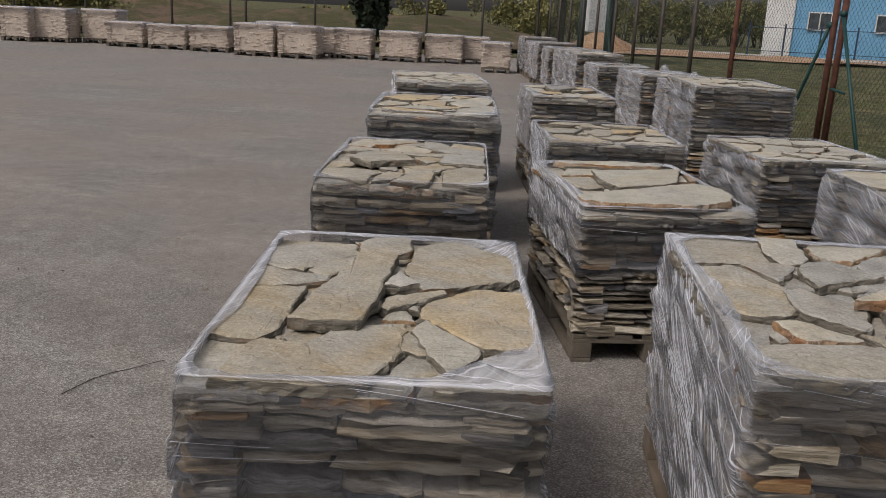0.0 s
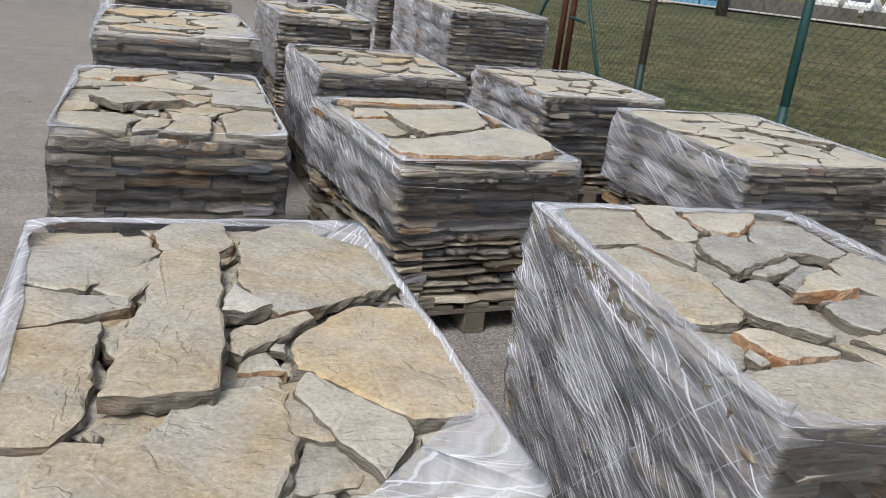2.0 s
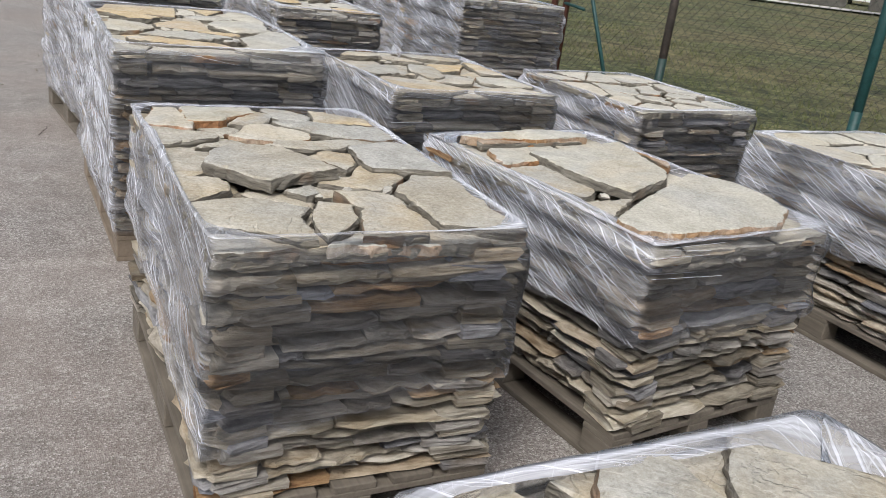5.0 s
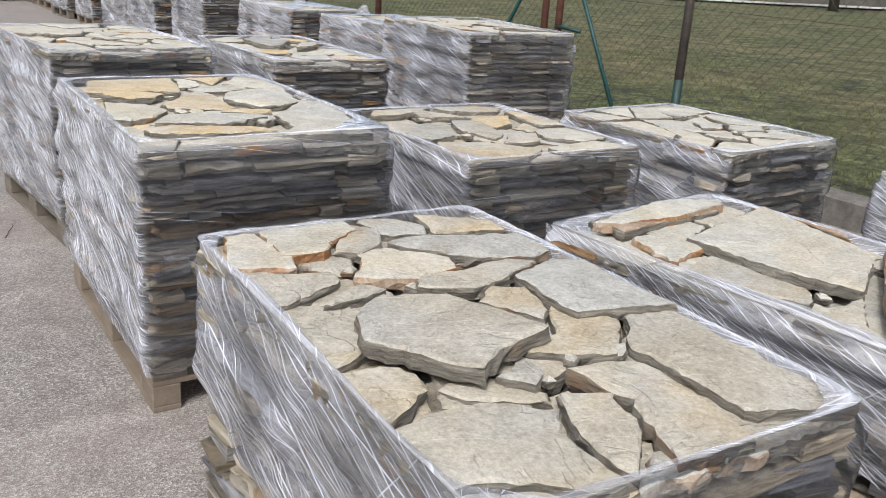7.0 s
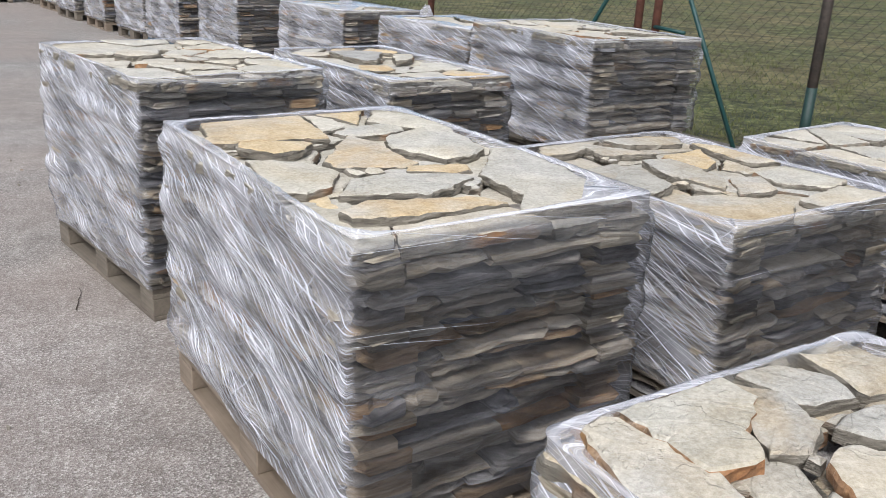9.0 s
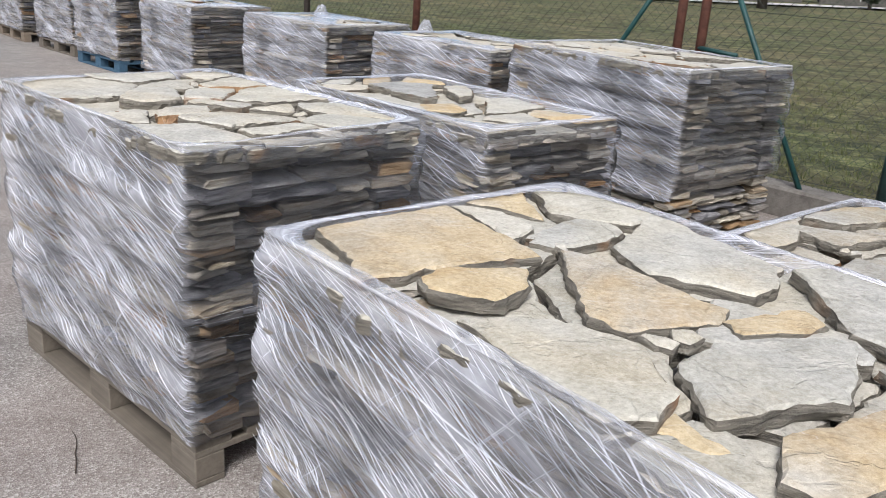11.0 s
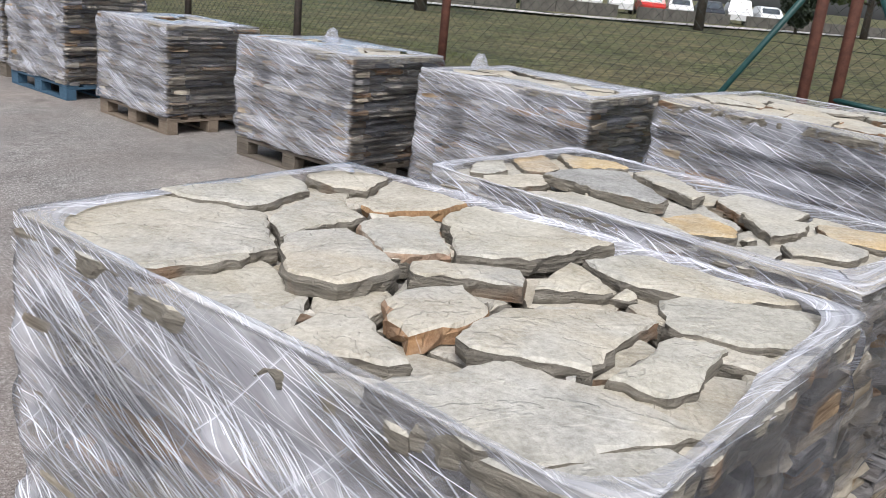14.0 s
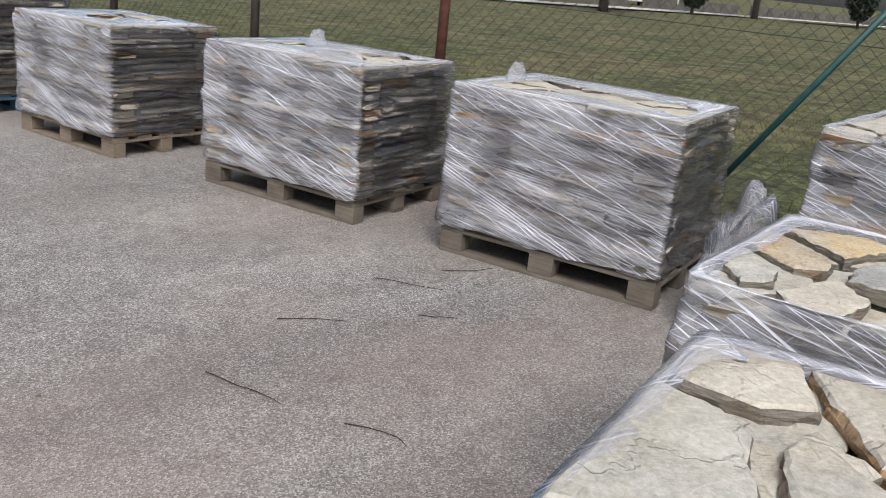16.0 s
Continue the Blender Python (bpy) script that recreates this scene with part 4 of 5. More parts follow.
FX = 4.55  # the fence line
tagged(put("ground", sheet("ground", -900, -900, 900, 900, -0.07, M_LAWN, 60)), "wide flat land with short dry grass", "ground", kind="structure")
tagged(put("lawn", sheet("lawn", FX + 0.1, -20, FX + 60, 62, 0.05, M_LAWN, 0.8, 0.06)), "patchy green and straw-coloured lawn behind the fence", "lawn", kind="structure")
tagged(put("pavement", box_mesh("pavement", 60 + FX, 65, 0.058, M_ASPHALT, 0.0, -0.058), None, pose(FX / 2 - 30, 0.5, 0)), "worn grey-brown asphalt yard with dark stains", "pavement", kind="structure")

# ---- fence with kerb ----
kerb = tagged(new("kerb"), "low rough concrete kerb under the wire fence", "kerb", kind="structure")
for k in range(19):
    length = 1.93
    me = box_mesh("kerb_block", 0.24, length, 0.24, M_CONCRETE, 0.018, -0.04)
    put("kerb_block", me, kerb, pose(FX + 0.01, -3.0 + 1.95 * k, 0, 0, 0, random.uniform(-0.3, 0.3)))

fence = tagged(new("wire_fence"), "green chain-link fence on painted and rusted steel posts", "fence")
POST_Y = [0.1, 2.05, 4.0, 5.95, 7.88, 12.45, 14.32, 16.2, 18.1, 20.0, 21.9, 23.8, 25.7, 27.6, 29.5]


def post(x, y, mat, foot_mat, label, r=0.036, high=2.45, parent=fence):
    ob = rods("post", [((x, y, 0.15), (x, y, high), r)], mat, parent, 12, label)
    rods("post_foot", [((x, y, 0.15), (x, y, 0.75), r + 0.0012)], foot_mat, ob, 12, "dark painted lower part")
    return ob


for y in POST_Y:
    if y < 7:
        post(FX, y, M_GREEN, M_GREEN, "green painted steel post")
    elif 8 < y < 13:
        post(FX, y, M_RUST, M_DARKPOST, "rusty steel post, dark below")
    else:
        post(FX, y, M_DARKPOST, M_GREEN_DARK if y < 8 else M_DARKPOST, "dark painted steel post")
for y in (9.33, 9.52):
    rods("post", [((FX, y, 0.15), (FX, y, 2.45), 0.034)], M_RUST, fence, 12, "red-brown rusted steel post")
for y0, y1, z1 in ((8.36, 9.30, 1.80), (10.56, 9.55, 1.68)):
    rods("strut", [((FX - 0.03, y0, 0.12), (FX - 0.03, y1, z1), 0.019)], M_GREEN, fence, 10, "slanting green painted strut")
    rods("clamp", [((FX - 0.03, y1 - 0.04, z1), (FX - 0.03, y1 + 0.04, z1), 0.032)], M_GREEN, fence, 10, "green clamp")
rods("brace_arm", [((FX - 0.02, 9.33, 1.02), (FX - 0.02, 9.02, 1.0), 0.016)], M_GREEN, fence, 8, "short green arm")

Y0, Y1, Z0, Z1, PITCH = -1.0, 30.0, 0.21, 2.38, 0.085
spans = []
k = Y0 - (Z1 - Z0)
while k < Y1:
    for way in (1, -1):
        a, b = (k, k + Z1 - Z0)
        za, zb = (Z0, Z1) if way == 1 else (Z1, Z0)
        if a < Y0:
            za += (zb - za) * (Y0 - a) / (b - a)
            a = Y0
        if b > Y1:
            zb = za + (zb - za) * (Y1 - a) / (b - a)
            b = Y1
        spans.append(((FX + 0.0015 * way + 0.04, a, za), (FX + 0.0015 * way + 0.04, b, zb), 0.0017))
    k += PITCH
tagged(rods("wire_mesh", spans, M_WIRE, fence, 3, "thin green diamond wire mesh"), kind="stuff")
for z in (0.24, 1.3, 2.36):
    rods("tension_wire", [((FX + 0.045, Y0, z), (FX + 0.045, Y1, z), 0.002)], M_WIRE, fence, 4)

# ---- stacks of flat stone ----
G = "wrapped stone pallets in the yard"
L1 = [(-0.25, 0.43, 0.11), (-0.17, 0.30, 0.044), (0.0, 0.55, 0.055), (0.25, 0.37, 0.15), (0.05, 0.17, 0.05), (0.25, -0.06, 0.15), (0.06, -0.02, 0.044), (0.13, -0.33, 0.09), (-0.0, -0.13, 0.033), (0.02, -0.50, 0.06), (-0.36, -0.1, 0.121), (-0.33, 0.17, 0.083), (-0.26, -0.28, 0.039), (-0.1, -0.35, 0.132), (-0.33, -0.46, 0.10), (0.27, -0.52, 0.12), (-0.13, -0.03, 0.088)]
L2 = [(-0.3, 0.54, 0.055), (-0.14, 0.56, 0.055), (-0.03, 0.53, 0.039), (0.15, 0.58, 0.044), (0.3, 0.55, 0.044), (0.22, 0.40, 0.077), (-0.29, 0.33, 0.066), (-0.01, 0.34, 0.072), (-0.16, 0.42, 0.028), (-0.2, 0.24, 0.044), (0.12, 0.16, 0.066), (0.34, 0.05, 0.083), (-0.07, 0.03, 0.083), (-0.34, 0.08, 0.077), (0.12, -0.15, 0.066), (0.32, -0.34, 0.121), (-0.35, -0.21, 0.077), (-0.17, -0.29, 0.066), (0.1, -0.43, 0.099), (-0.06, -0.44, 0.066), (-0.28, -0.46, 0.121), (-0.08, -0.22, 0.044)]
L3 = [(-0.19, 0.45, 0.12), (0.17, 0.56, 0.055), (0.34, 0.47, 0.072), (-0.25, 0.17, 0.05), (0.27, 0.12, 0.088), (-0.05, 0.05, 0.094), (-0.35, -0.1, 0.12), (-0.11, -0.31, 0.083), (0.06, -0.18, 0.044), (-0.36, -0.41, 0.06), (-0.1, -0.52, 0.12), (0.29, -0.47, 0.13), (0.32, -0.16, 0.066)]
L4 = [(-0.25, 0.40, 0.16), (0.06, 0.52, 0.11), (0.30, 0.48, 0.06), (0.04, 0.32, 0.061), (0.30, 0.29, 0.066), (-0.12, 0.12, 0.083), (0.08, 0.13, 0.072), (0.29, 0.02, 0.11), (0.0, -0.07, 0.066), (0.14, -0.19, 0.055), (-0.34, 0.09, 0.099), (-0.22, -0.03, 0.044), (-0.17, -0.17, 0.088), (-0.02, -0.33, 0.121), (-0.34, -0.18, 0.121), (0.16, -0.42, 0.072), (0.33, -0.27, 0.11), (-0.1, -0.53, 0.09), (-0.33, -0.47, 0.1), (0.30, -0.53, 0.09)]
S1 = [(-0.33, 0.44, 0.094), (-0.08, 0.54, 0.072), (0.11, 0.55, 0.055), (0.33, 0.47, 0.094), (-0.24, 0.24, 0.055), (0.01, 0.25, 0.072), (-0.35, 0.0, 0.099), (-0.13, 0.16, 0.033), (-0.09, 0.04, 0.055), (0.13, 0.03, 0.055), (-0.12, -0.12, 0.077), (0.05, -0.19, 0.072), (-0.35, -0.25, 0.055), (-0.2, -0.30, 0.066), (-0.03, -0.38, 0.066), (-0.28, -0.52, 0.121), (0.40, 0.22, 0.077), (0.30, -0.10, 0.1), (0.18, -0.48, 0.1), (0.38, -0.38, 0.1)]
S2 = [(-0.05, 0.54, 0.066), (0.28, 0.54, 0.066), (-0.32, 0.1, 0.083), (0.06, 0.2, 0.11), (0.36, 0.32, 0.055), (0.36, 0.08, 0.066), (-0.3, -0.38, 0.066), (0.08, -0.24, 0.138), (0.34, -0.50, 0.066), (-0.28, 0.42, 0.055), (0.36, -0.19, 0.055), (-0.05, -0.52, 0.08)]
S3 = [(-0.25, 0.46, 0.08), (0.02, 0.42, 0.066), (0.28, 0.46, 0.07), (0.25, 0.20, 0.055), (-0.04, 0.10, 0.077), (0.38, 0.02, 0.055), (0.06, -0.12, 0.055), (0.28, -0.24, 0.077), (-0.2, 0.12, 0.055), (-0.28, -0.36, 0.11), (0.05, -0.42, 0.11), (-0.36, -0.05, 0.055), (0.38, -0.45, 0.06)]
S4 = [(-0.15, 0.56, 0.06), (-0.23, 0.40, 0.055), (0.02, 0.34, 0.083), (0.22, 0.5, 0.07), (0.24, 0.18, 0.066), (-0.27, 0.05, 0.11), (0.05, -0.05, 0.055), (-0.21, -0.17, 0.055), (0.22, -0.16, 0.066), (-0.26, -0.33, 0.05), (0.24, -0.37, 0.055), (0.0, -0.32, 0.044), (-0.22, -0.54, 0.099), (0.26, -0.55, 0.055), (0.04, -0.53, 0.055)]

stone_pallet(-0.05, 2.46, -2.5, 0.87, 1.33, 0.84, L1, "tan and grey flagstones under clear film, one long slab across", 101, 1, lip=0.045, tilt=1.8, sheets={0: 0.16, 3: 0.2}, slabs=first_top)
stone_pallet(0.02, 4.68, -4, 0.84, 1.33, 0.87, L2, "ochre and grey stones, film above, loose slabs on top", 102, 0, low=(0.5, 0.42, 0.22, 0.42), lip=0.03, tilt=2.2, slabs=second_top)
stone_pallet(0.21, 6.69, -3, 0.92, 1.36, 0.965, L3, "blue-grey stones fully wrapped in milky film, yellow slabs on top", 103, 1, wood=M_WOOD_NEW, wood_label="pale worn wooden pallet", lip=0.035, face=M_PALE, sheets={3: 0.16}, slabs=third_top)
stone_pallet(0.275, 8.56, 3, 0.86, 1.25, 1.02, L4, "pale grey broken flagstones in a tall stack wrapped in shiny film", 104, 1, lip=0.042, tilt=2.0, face=M_PALE, sheets={1: 0.08, 3: 0.08}, slabs=fourth_top)
stone_pallet(1.37, 2.41, -7, 0.97, 1.33, 0.89, S1, "grey jagged flagstones wrapped tightly in streaked shiny film", 105, 1, wood=M_WOOD_NEW, wood_label="brown wooden pallet", lip=0.075, tilt=2.6, face=M_GREY, sheets={1: 0.05, 2: 0.1}, slabs=jagged_top)
stone_pallet(1.235, 4.64, 2.5, 0.86, 1.3, 0.79, S2, "mossy grey stones, film above, two large pale slabs on top", 106, 1, low=(0.5, 0.45, 0.5, 0.45), lip=0.06, face=M_PALE, sheets={1: 0.06, 2: 0.08, 3: 0.1}, slabs=two_slab_top)
stone_pallet(1.47, 6.5, -2, 0.96, 1.14, 0.82, S3, "tan flagstones on grey layers, partly wrapped in clear film", 107, 1, low=(0.1, 0.12, 0.14, 0.1), lip=0.04, slabs=tan_top)
stone_pallet(1.55, 8.73, -1.5, 0.78, 1.34, 0.925, S4, "grey broken slabs on a leaning stack in torn clear film", 108, 0, low=(0.3, 0.3, 0.32, 0.3), lip=0.05, tilt=2.4, face=M_PALE, slabs=leaning_top)
stone_pallet(3.00, 4.50, -2, 0.98, 1.24, 0.83, None, "pale flat stones over bare lower layers, film round the top", 109, 1, low=(0.4, 0.4, 0.45, 0.4), lip=0.03, tilt=2.4, face=M_PALE)
stone_pallet(2.90, 6.38, 1, 0.96, 1.16, 0.77, None, "low stack of grey slabs in streaked film beside the fence", 110, 1, low=(0.25, 0.25, 0.3, 0.2), lip=0.05, face=M_PALE, sheets={2: 0.1})
stone_pallet(3.22, 8.85, -4, 0.95, 1.30, 1.07, None, "tall stack of grey and rusty stones, milky film on one side", 111, 2, low=(0.2, 0.2, 0.28, 0.35), lip=0.05, tilt=2.0, face=M_PALE)
stone_pallet(3.74, 10.83, 3, 0.96, 1.25, 0.92, None, "pale beige stones in a bulging milky film wrap near the kerb", 112, 2, lip=0.32, loose=0.7, face=M_PALE, sheets={0: 0.1, 2: 0.15}, knots=[(-0.05, 0.48, 0.12)])
stone_pallet(3.63, 12.64, 2, 0.95, 1.26, 0.91, None, "grey and violet stones with a rusty slab in milky film", 113, 2, lip=0.32, loose=0.8, face=M_PALE, sheets={2: 0.15, 3: 0.1}, knots=[(0.1, 0.2, 0.13)], rusty=[(-0.36, 0.5, 0.2, 0.1, 10, 0.004)])
stone_pallet(3.46, 14.60, 0, 0.92, 1.16, 0.89, None, "grey stones in milky film on an open wooden pallet", 114, 2, lip=0.32, loose=0.8, wood=M_WOOD_NEW, wood_label="brown wooden pallet", face=M_PALE)
stone_pallet(3.38, 16.35, 2, 0.86, 1.16, 1.00, None, "flat grey stones in thin film on a blue painted pallet", 115, 1, wood=M_WOOD_BLUE, wood_label="blue painted wooden pallet", lip=0.1, face=M_PALE)
for i, (x, y, top) in enumerate([(3.45, 17.85, 0.98), (3.42, 19.5, 0.95), (3.40, 21.2, 1.0), (3.5, 22.9, 0.95), (3.5, 24.6, 1.02)]):
    stone_pallet(x, y, random.uniform(-3, 3), 0.9, 1.16, top, None, "stack of flat grey stones in hazy film beside the fence", 120 + i, 2 - i % 2, parts=False, lip=0.3, wood=(M_WOOD, M_WOOD_NEW)[i % 2], wood_label="wooden pallet", loose=0.8)

# ---- far row of rubble pallets ----
ROW = [(-12.75, 29.4, 1.0, 1.10), (-11.75, 29.7, 1.3, 1.10), (-10.3, 30.2, 1.25, 1.12), (-9.1, 28.9, 1.25, 0.80), (-7.7, 28.6, 1.25, 0.78), (-6.3, 28.25, 1.25, 0.80), (-4.7, 27.2, 1.25, 0.98), (-4.3, 28.6, 1.2, 1.02), (-3.35, 26.9, 1.22, 0.98), (-2.5, 28.0, 0.8, 0.92), (-1.77, 27.9, 1.22, 0.94), (-0.3, 27.6, 1.24, 0.93), (1.07, 27.8, 1.2, 0.88), (2.1, 28.3, 0.9, 0.85), (2.4, 24.45, 0.82, 0.84)]
for i, (x, y, w, top) in enumerate(ROW):
    rubble_pallet(x, y + 0.45, random.uniform(-9, -3), w, 0.9, top, 300 + i)


# ---- background beyond the yard ----
def leaf_cloud(name, blobs, count, size, mat, rng, flat=0.0):
    """A crown of many small leaf cards spread through overlapping blobs (x, y, z, rx, ry, rz)."""
    verts, faces = [], []
    for i in range(count):
        bx, by, bz, rx, ry, rz = blobs[i % len(blobs)]
        d = Vector((rng.gauss(0, 1), rng.gauss(0, 1), rng.gauss(0, 1))).normalized() * rng.uniform(0.45, 1.05)
        p = Vector((bx + d.x * rx, by + d.y * ry, bz + d.z * rz))
        q = Euler((rng.uniform(-1.4, 1.4), rng.uniform(-1.4, 1.4), rng.uniform(0, 6.3))).to_quaternion()
        s = size * rng.uniform(0.6, 1.3)
        n = len(verts)
        for u, v in ((-0.5, -0.25), (0.1, -0.4), (0.55, 0.1), (-0.1, 0.4)):
            verts.append(p + q @ Vector((u * s, v * s, 0.08 * s * u)))
        faces.append((n, n + 1, n + 2, n + 3))
    return mesh_of(name, verts, faces, (mat,))


def tree(x, y, high, r, label, seed, crown_low=2.2, spread=2.4, mat=None):
    rng = random.Random(seed)
    thing = tagged(new("tree"), label, "tree", "trees on the lawn")
    thing.matrix_basis = pose(x, y, 0)
    spans = [((0, 0, -0.1), (0.05, 0.03, high * 0.45), r, r * 0.75), ((0.05, 0.03, high * 0.45), (0.1, -0.05, high * 0.85), r * 0.75, r * 0.3)]
    blobs = []
    for i in range(11):
        a, h = rng.uniform(0, 6.3), rng.uniform(crown_low, high * 0.8)
        reach = spread * rng.uniform(0.5, 1.0)
        end = (math.cos(a) * reach, math.sin(a) * reach, h + rng.uniform(-0.2, 0.8))
        spans.append(((0.05, 0, h - 0.3), end, r * 0.3, r * 0.08))
        blobs.append((*end, rng.uniform(0.7, 1.2), rng.uniform(0.7, 1.2), rng.uniform(0.4, 0.8)))
    rods("trunk", spans, M_BARK, thing, 9, "dark bark trunk and limbs")
    put("crown", leaf_cloud("crown", blobs, 3200, 0.28, mat or M_LEAF, rng), thing, None, "dark green uneven foliage")
    return thing


def thuja(x, y, high, r, seed, group="clipped evergreens"):
    rng = random.Random(seed)
    thing = tagged(new("evergreen_tree"), "dense dark green clipped evergreen with a short trunk", "tree", group)
    thing.matrix_basis = pose(x, y, 0)
    rods("trunk", [((0, 0, -0.1), (0, 0, high * 0.6), 0.12, 0.06)], M_BARK, thing, 9)
    blobs = [(rng.uniform(-0.08, 0.08), rng.uniform(-0.08, 0.08), 0.65 + (high - 1.1) * k / 8 + 0.2, r * w, r * w, high / 9) for k, w in enumerate((0.5, 0.72, 0.9, 1.0, 1.0, 0.95, 0.85, 0.65, 0.4))]
    put("crown", leaf_cloud("crown", blobs, 5200, 0.22, M_THUJA, rng), thing, None, "dense dark foliage")
    return thing


def bush(x, y, w, h, seed, mat):
    rng = random.Random(seed)
    thing = tagged(new("shrub"), "loose yellow-green spring shrub on the bank", "shrub", "shrubs beyond the yard")
    thing.matrix_basis = pose(x, y, 0)
    spans = [((rng.uniform(-0.2, 0.2), 0, -0.2), (rng.uniform(-w / 3, w / 3), rng.uniform(-0.4, 0.4), h * rng.uniform(0.6, 0.95)), 0.035, 0.008) for _ in range(9)]
    rods("stem", spans, M_BARK, thing, 5)
    blobs = [(rng.uniform(-w / 2, w / 2), rng.uniform(-0.6, 0.6), h * rng.uniform(0.3, 0.85), rng.uniform(0.4, 0.8), 0.6, h * rng.uniform(0.12, 0.3)) for _ in range(9)]
    put("foliage", leaf_cloud("foliage", blobs, 1300, 0.17, mat, rng), thing)
    return thing


# earth bank behind the far edge of the yard
def bank_mesh(x0, x1, y0, y1, high):
    nx, ny = int((x1 - x0) / 0.8), 18
    verts = []
    for j in range(ny + 1):
        for i in range(nx + 1):
            x, f = x0 + (x1 - x0) * i / nx, j / ny
            y = y0 + (y1 - y0) * f
            ends = min(1.0, (x - x0) / 6, (x1 - x) / 9)
            h = high * math.sin(math.pi * min(1, f * 0.9 + 0.05)) ** 0.8 * ends
            verts.append((x, y, -0.1 + max(0, h * (1 + 0.4 * noise.noise(Vector((x * 0.16, y * 0.16, 7)))) + 0.22 * noise.noise(Vector((x * 0.9, y * 0.9, 2))))))
    faces = [(j * (nx + 1) + i, j * (nx + 1) + i + 1, (j + 1) * (nx + 1) + i + 1, (j + 1) * (nx + 1) + i) for j in range(ny) for i in range(nx)]
    return mesh_of("earth_bank", verts, faces, (M_BANK,), smooth=True)


def bank_cover():
    n = Nodes("bank_earth_and_grass", 0.95)
    p = n.node("ShaderNodeNewGeometry").outputs["Position"]
    f = n.noise(p, 0.7, 7, 0.65, 0.4)
    g = n.noise(p, 5, 6, 0.75)
    grass = n.mix(g, (0.045, 0.045, 0.017), (0.13, 0.12, 0.05))
    earth = n.mix(g, (0.10, 0.065, 0.04), (0.25, 0.175, 0.12))
    n.colour(n.mix(n.ramp(f, (0.47, 0.0), (0.6, 1.0)), grass, earth))
    n.bump(g, 1.0, 0.15)
    return n.mat


M_BANK = bank_cover()
tagged(put("earth_bank", bank_mesh(-60, 10, 38, 56, 1.5)), "long earth bank with dry grass and bare soil", "bank", kind="structure")
rng = random.Random(77)
for i in range(16):
    bush(rng.uniform(-42, 8), rng.uniform(41, 50), rng.uniform(1.5, 3), rng.uniform(1.6, 2.4), 700 + i, M_SHRUB)
for i in range(24):
    bush(6.5 + i * 0.8 + rng.uniform(-0.5, 0.5), 60 + rng.uniform(-2, 6), 3.4, rng.uniform(2.0, 3.6), 730 + i, M_SHRUB)
thuja(-1.45, 31.8, 4.2, 0.78, 801, "clipped evergreens by the yard")
tree(5.6, 33.5, 6.5, 0.16, "dark bare-limbed tree with thin foliage beside the gate", 802, 2.3, 2.6)

# back fence posts
back = tagged(new("back_fence"), "line of dark steel posts with thin wires behind the yard", "fence")
for x in (-19, -16.6, -14, -11.5, -8.5, -6.45, -5.9, -3.45, -1.0, 0.55, 2.55, 4.55):
    rods("post", [((x, 32.3, -0.05), (x, 32.3, 2.6), 0.045)], M_DARKPOST, back, 8, "dark steel post")
for z in (0.3, 1.0, 1.7, 2.4):
    rods("wire", [((-19, 32.3, z), (4.55, 32.3, z), 0.003)], M_WIRE, back, 4)

# gate with a white notice board
gate = tagged(new("gate"), "dark green steel gate posts with a white notice board", "gate")
for x, y in ((4.65, 24.6), (4.78, 24.9), (4.62, 21.0), (4.75, 21.1)):
    rods("gate_post", [((x, y, 0), (x, y, 2.6), 0.06)], M_GREEN_DARK, gate, 10, "dark green steel post")
put("notice_board", box_mesh("notice_board", 0.55, 0.03, 0.9, M_WHITE, 0.006), gate, pose(4.78, 23.2, 1.25, 0, 0, 8), "blank white board")
rods("gate_strut", [((4.62, 20.2, 0.1), (4.62, 21.0, 1.6), 0.03)], M_GREEN_DARK, gate, 8, "slanting green strut")

# bare clay and pale road behind the lawn
tagged(put("bare_earth", sheet("bare_earth", -13, -3.4, 8, 3.4, 0.0, M_CLAY, 1.0, 0.12), None, pose(18, 41, 0.13, 0, 0, -6)), "strip of bare reddish earth", "ground", kind="structure")
heap = []
for j in range(9):
    for i in range(20):
        a, f = i / 20 * 2 * math.pi, j / 8
        rr = 1.7 * (1 - f) * (1 + 0.25 * noise.noise(Vector((math.cos(a) * 2, math.sin(a) * 2, j * 0.4))))
        heap.append((rr * math.cos(a), rr * math.sin(a), 1.0 * f ** 0.85 + 0.06 * noise.noise(Vector((i, j, 1)))))
tagged(put("earth_heap", mesh_of("earth_heap", heap, [(j * 20 + i, j * 20 + (i + 1) % 20, (j + 1) * 20 + (i + 1) % 20, (j + 1) * 20 + i) for j in range(8) for i in range(20)], (M_CLAY,), smooth=True), None, pose(9.6, 44.5, 0.1)), "small heap of reddish soil beside the bank", "soil heap")


def strip(name, points, width, z, mat):
    verts, faces = [], []
    for i, (x, y) in enumerate(points):
        a, b = points[max(0, i - 1)], points[min(len(points) - 1, i + 1)]
        d = Vector((b[0] - a[0], b[1] - a[1], 0)).normalized()
        verts += [(x - d.y * width / 2, y + d.x * width / 2, z), (x + d.y * width / 2, y - d.x * width / 2, z)]
        if i:
            n = 2 * i
            faces.append((n - 1, n + 1, n, n - 2))
    return mesh_of(name, verts, faces, (mat,))


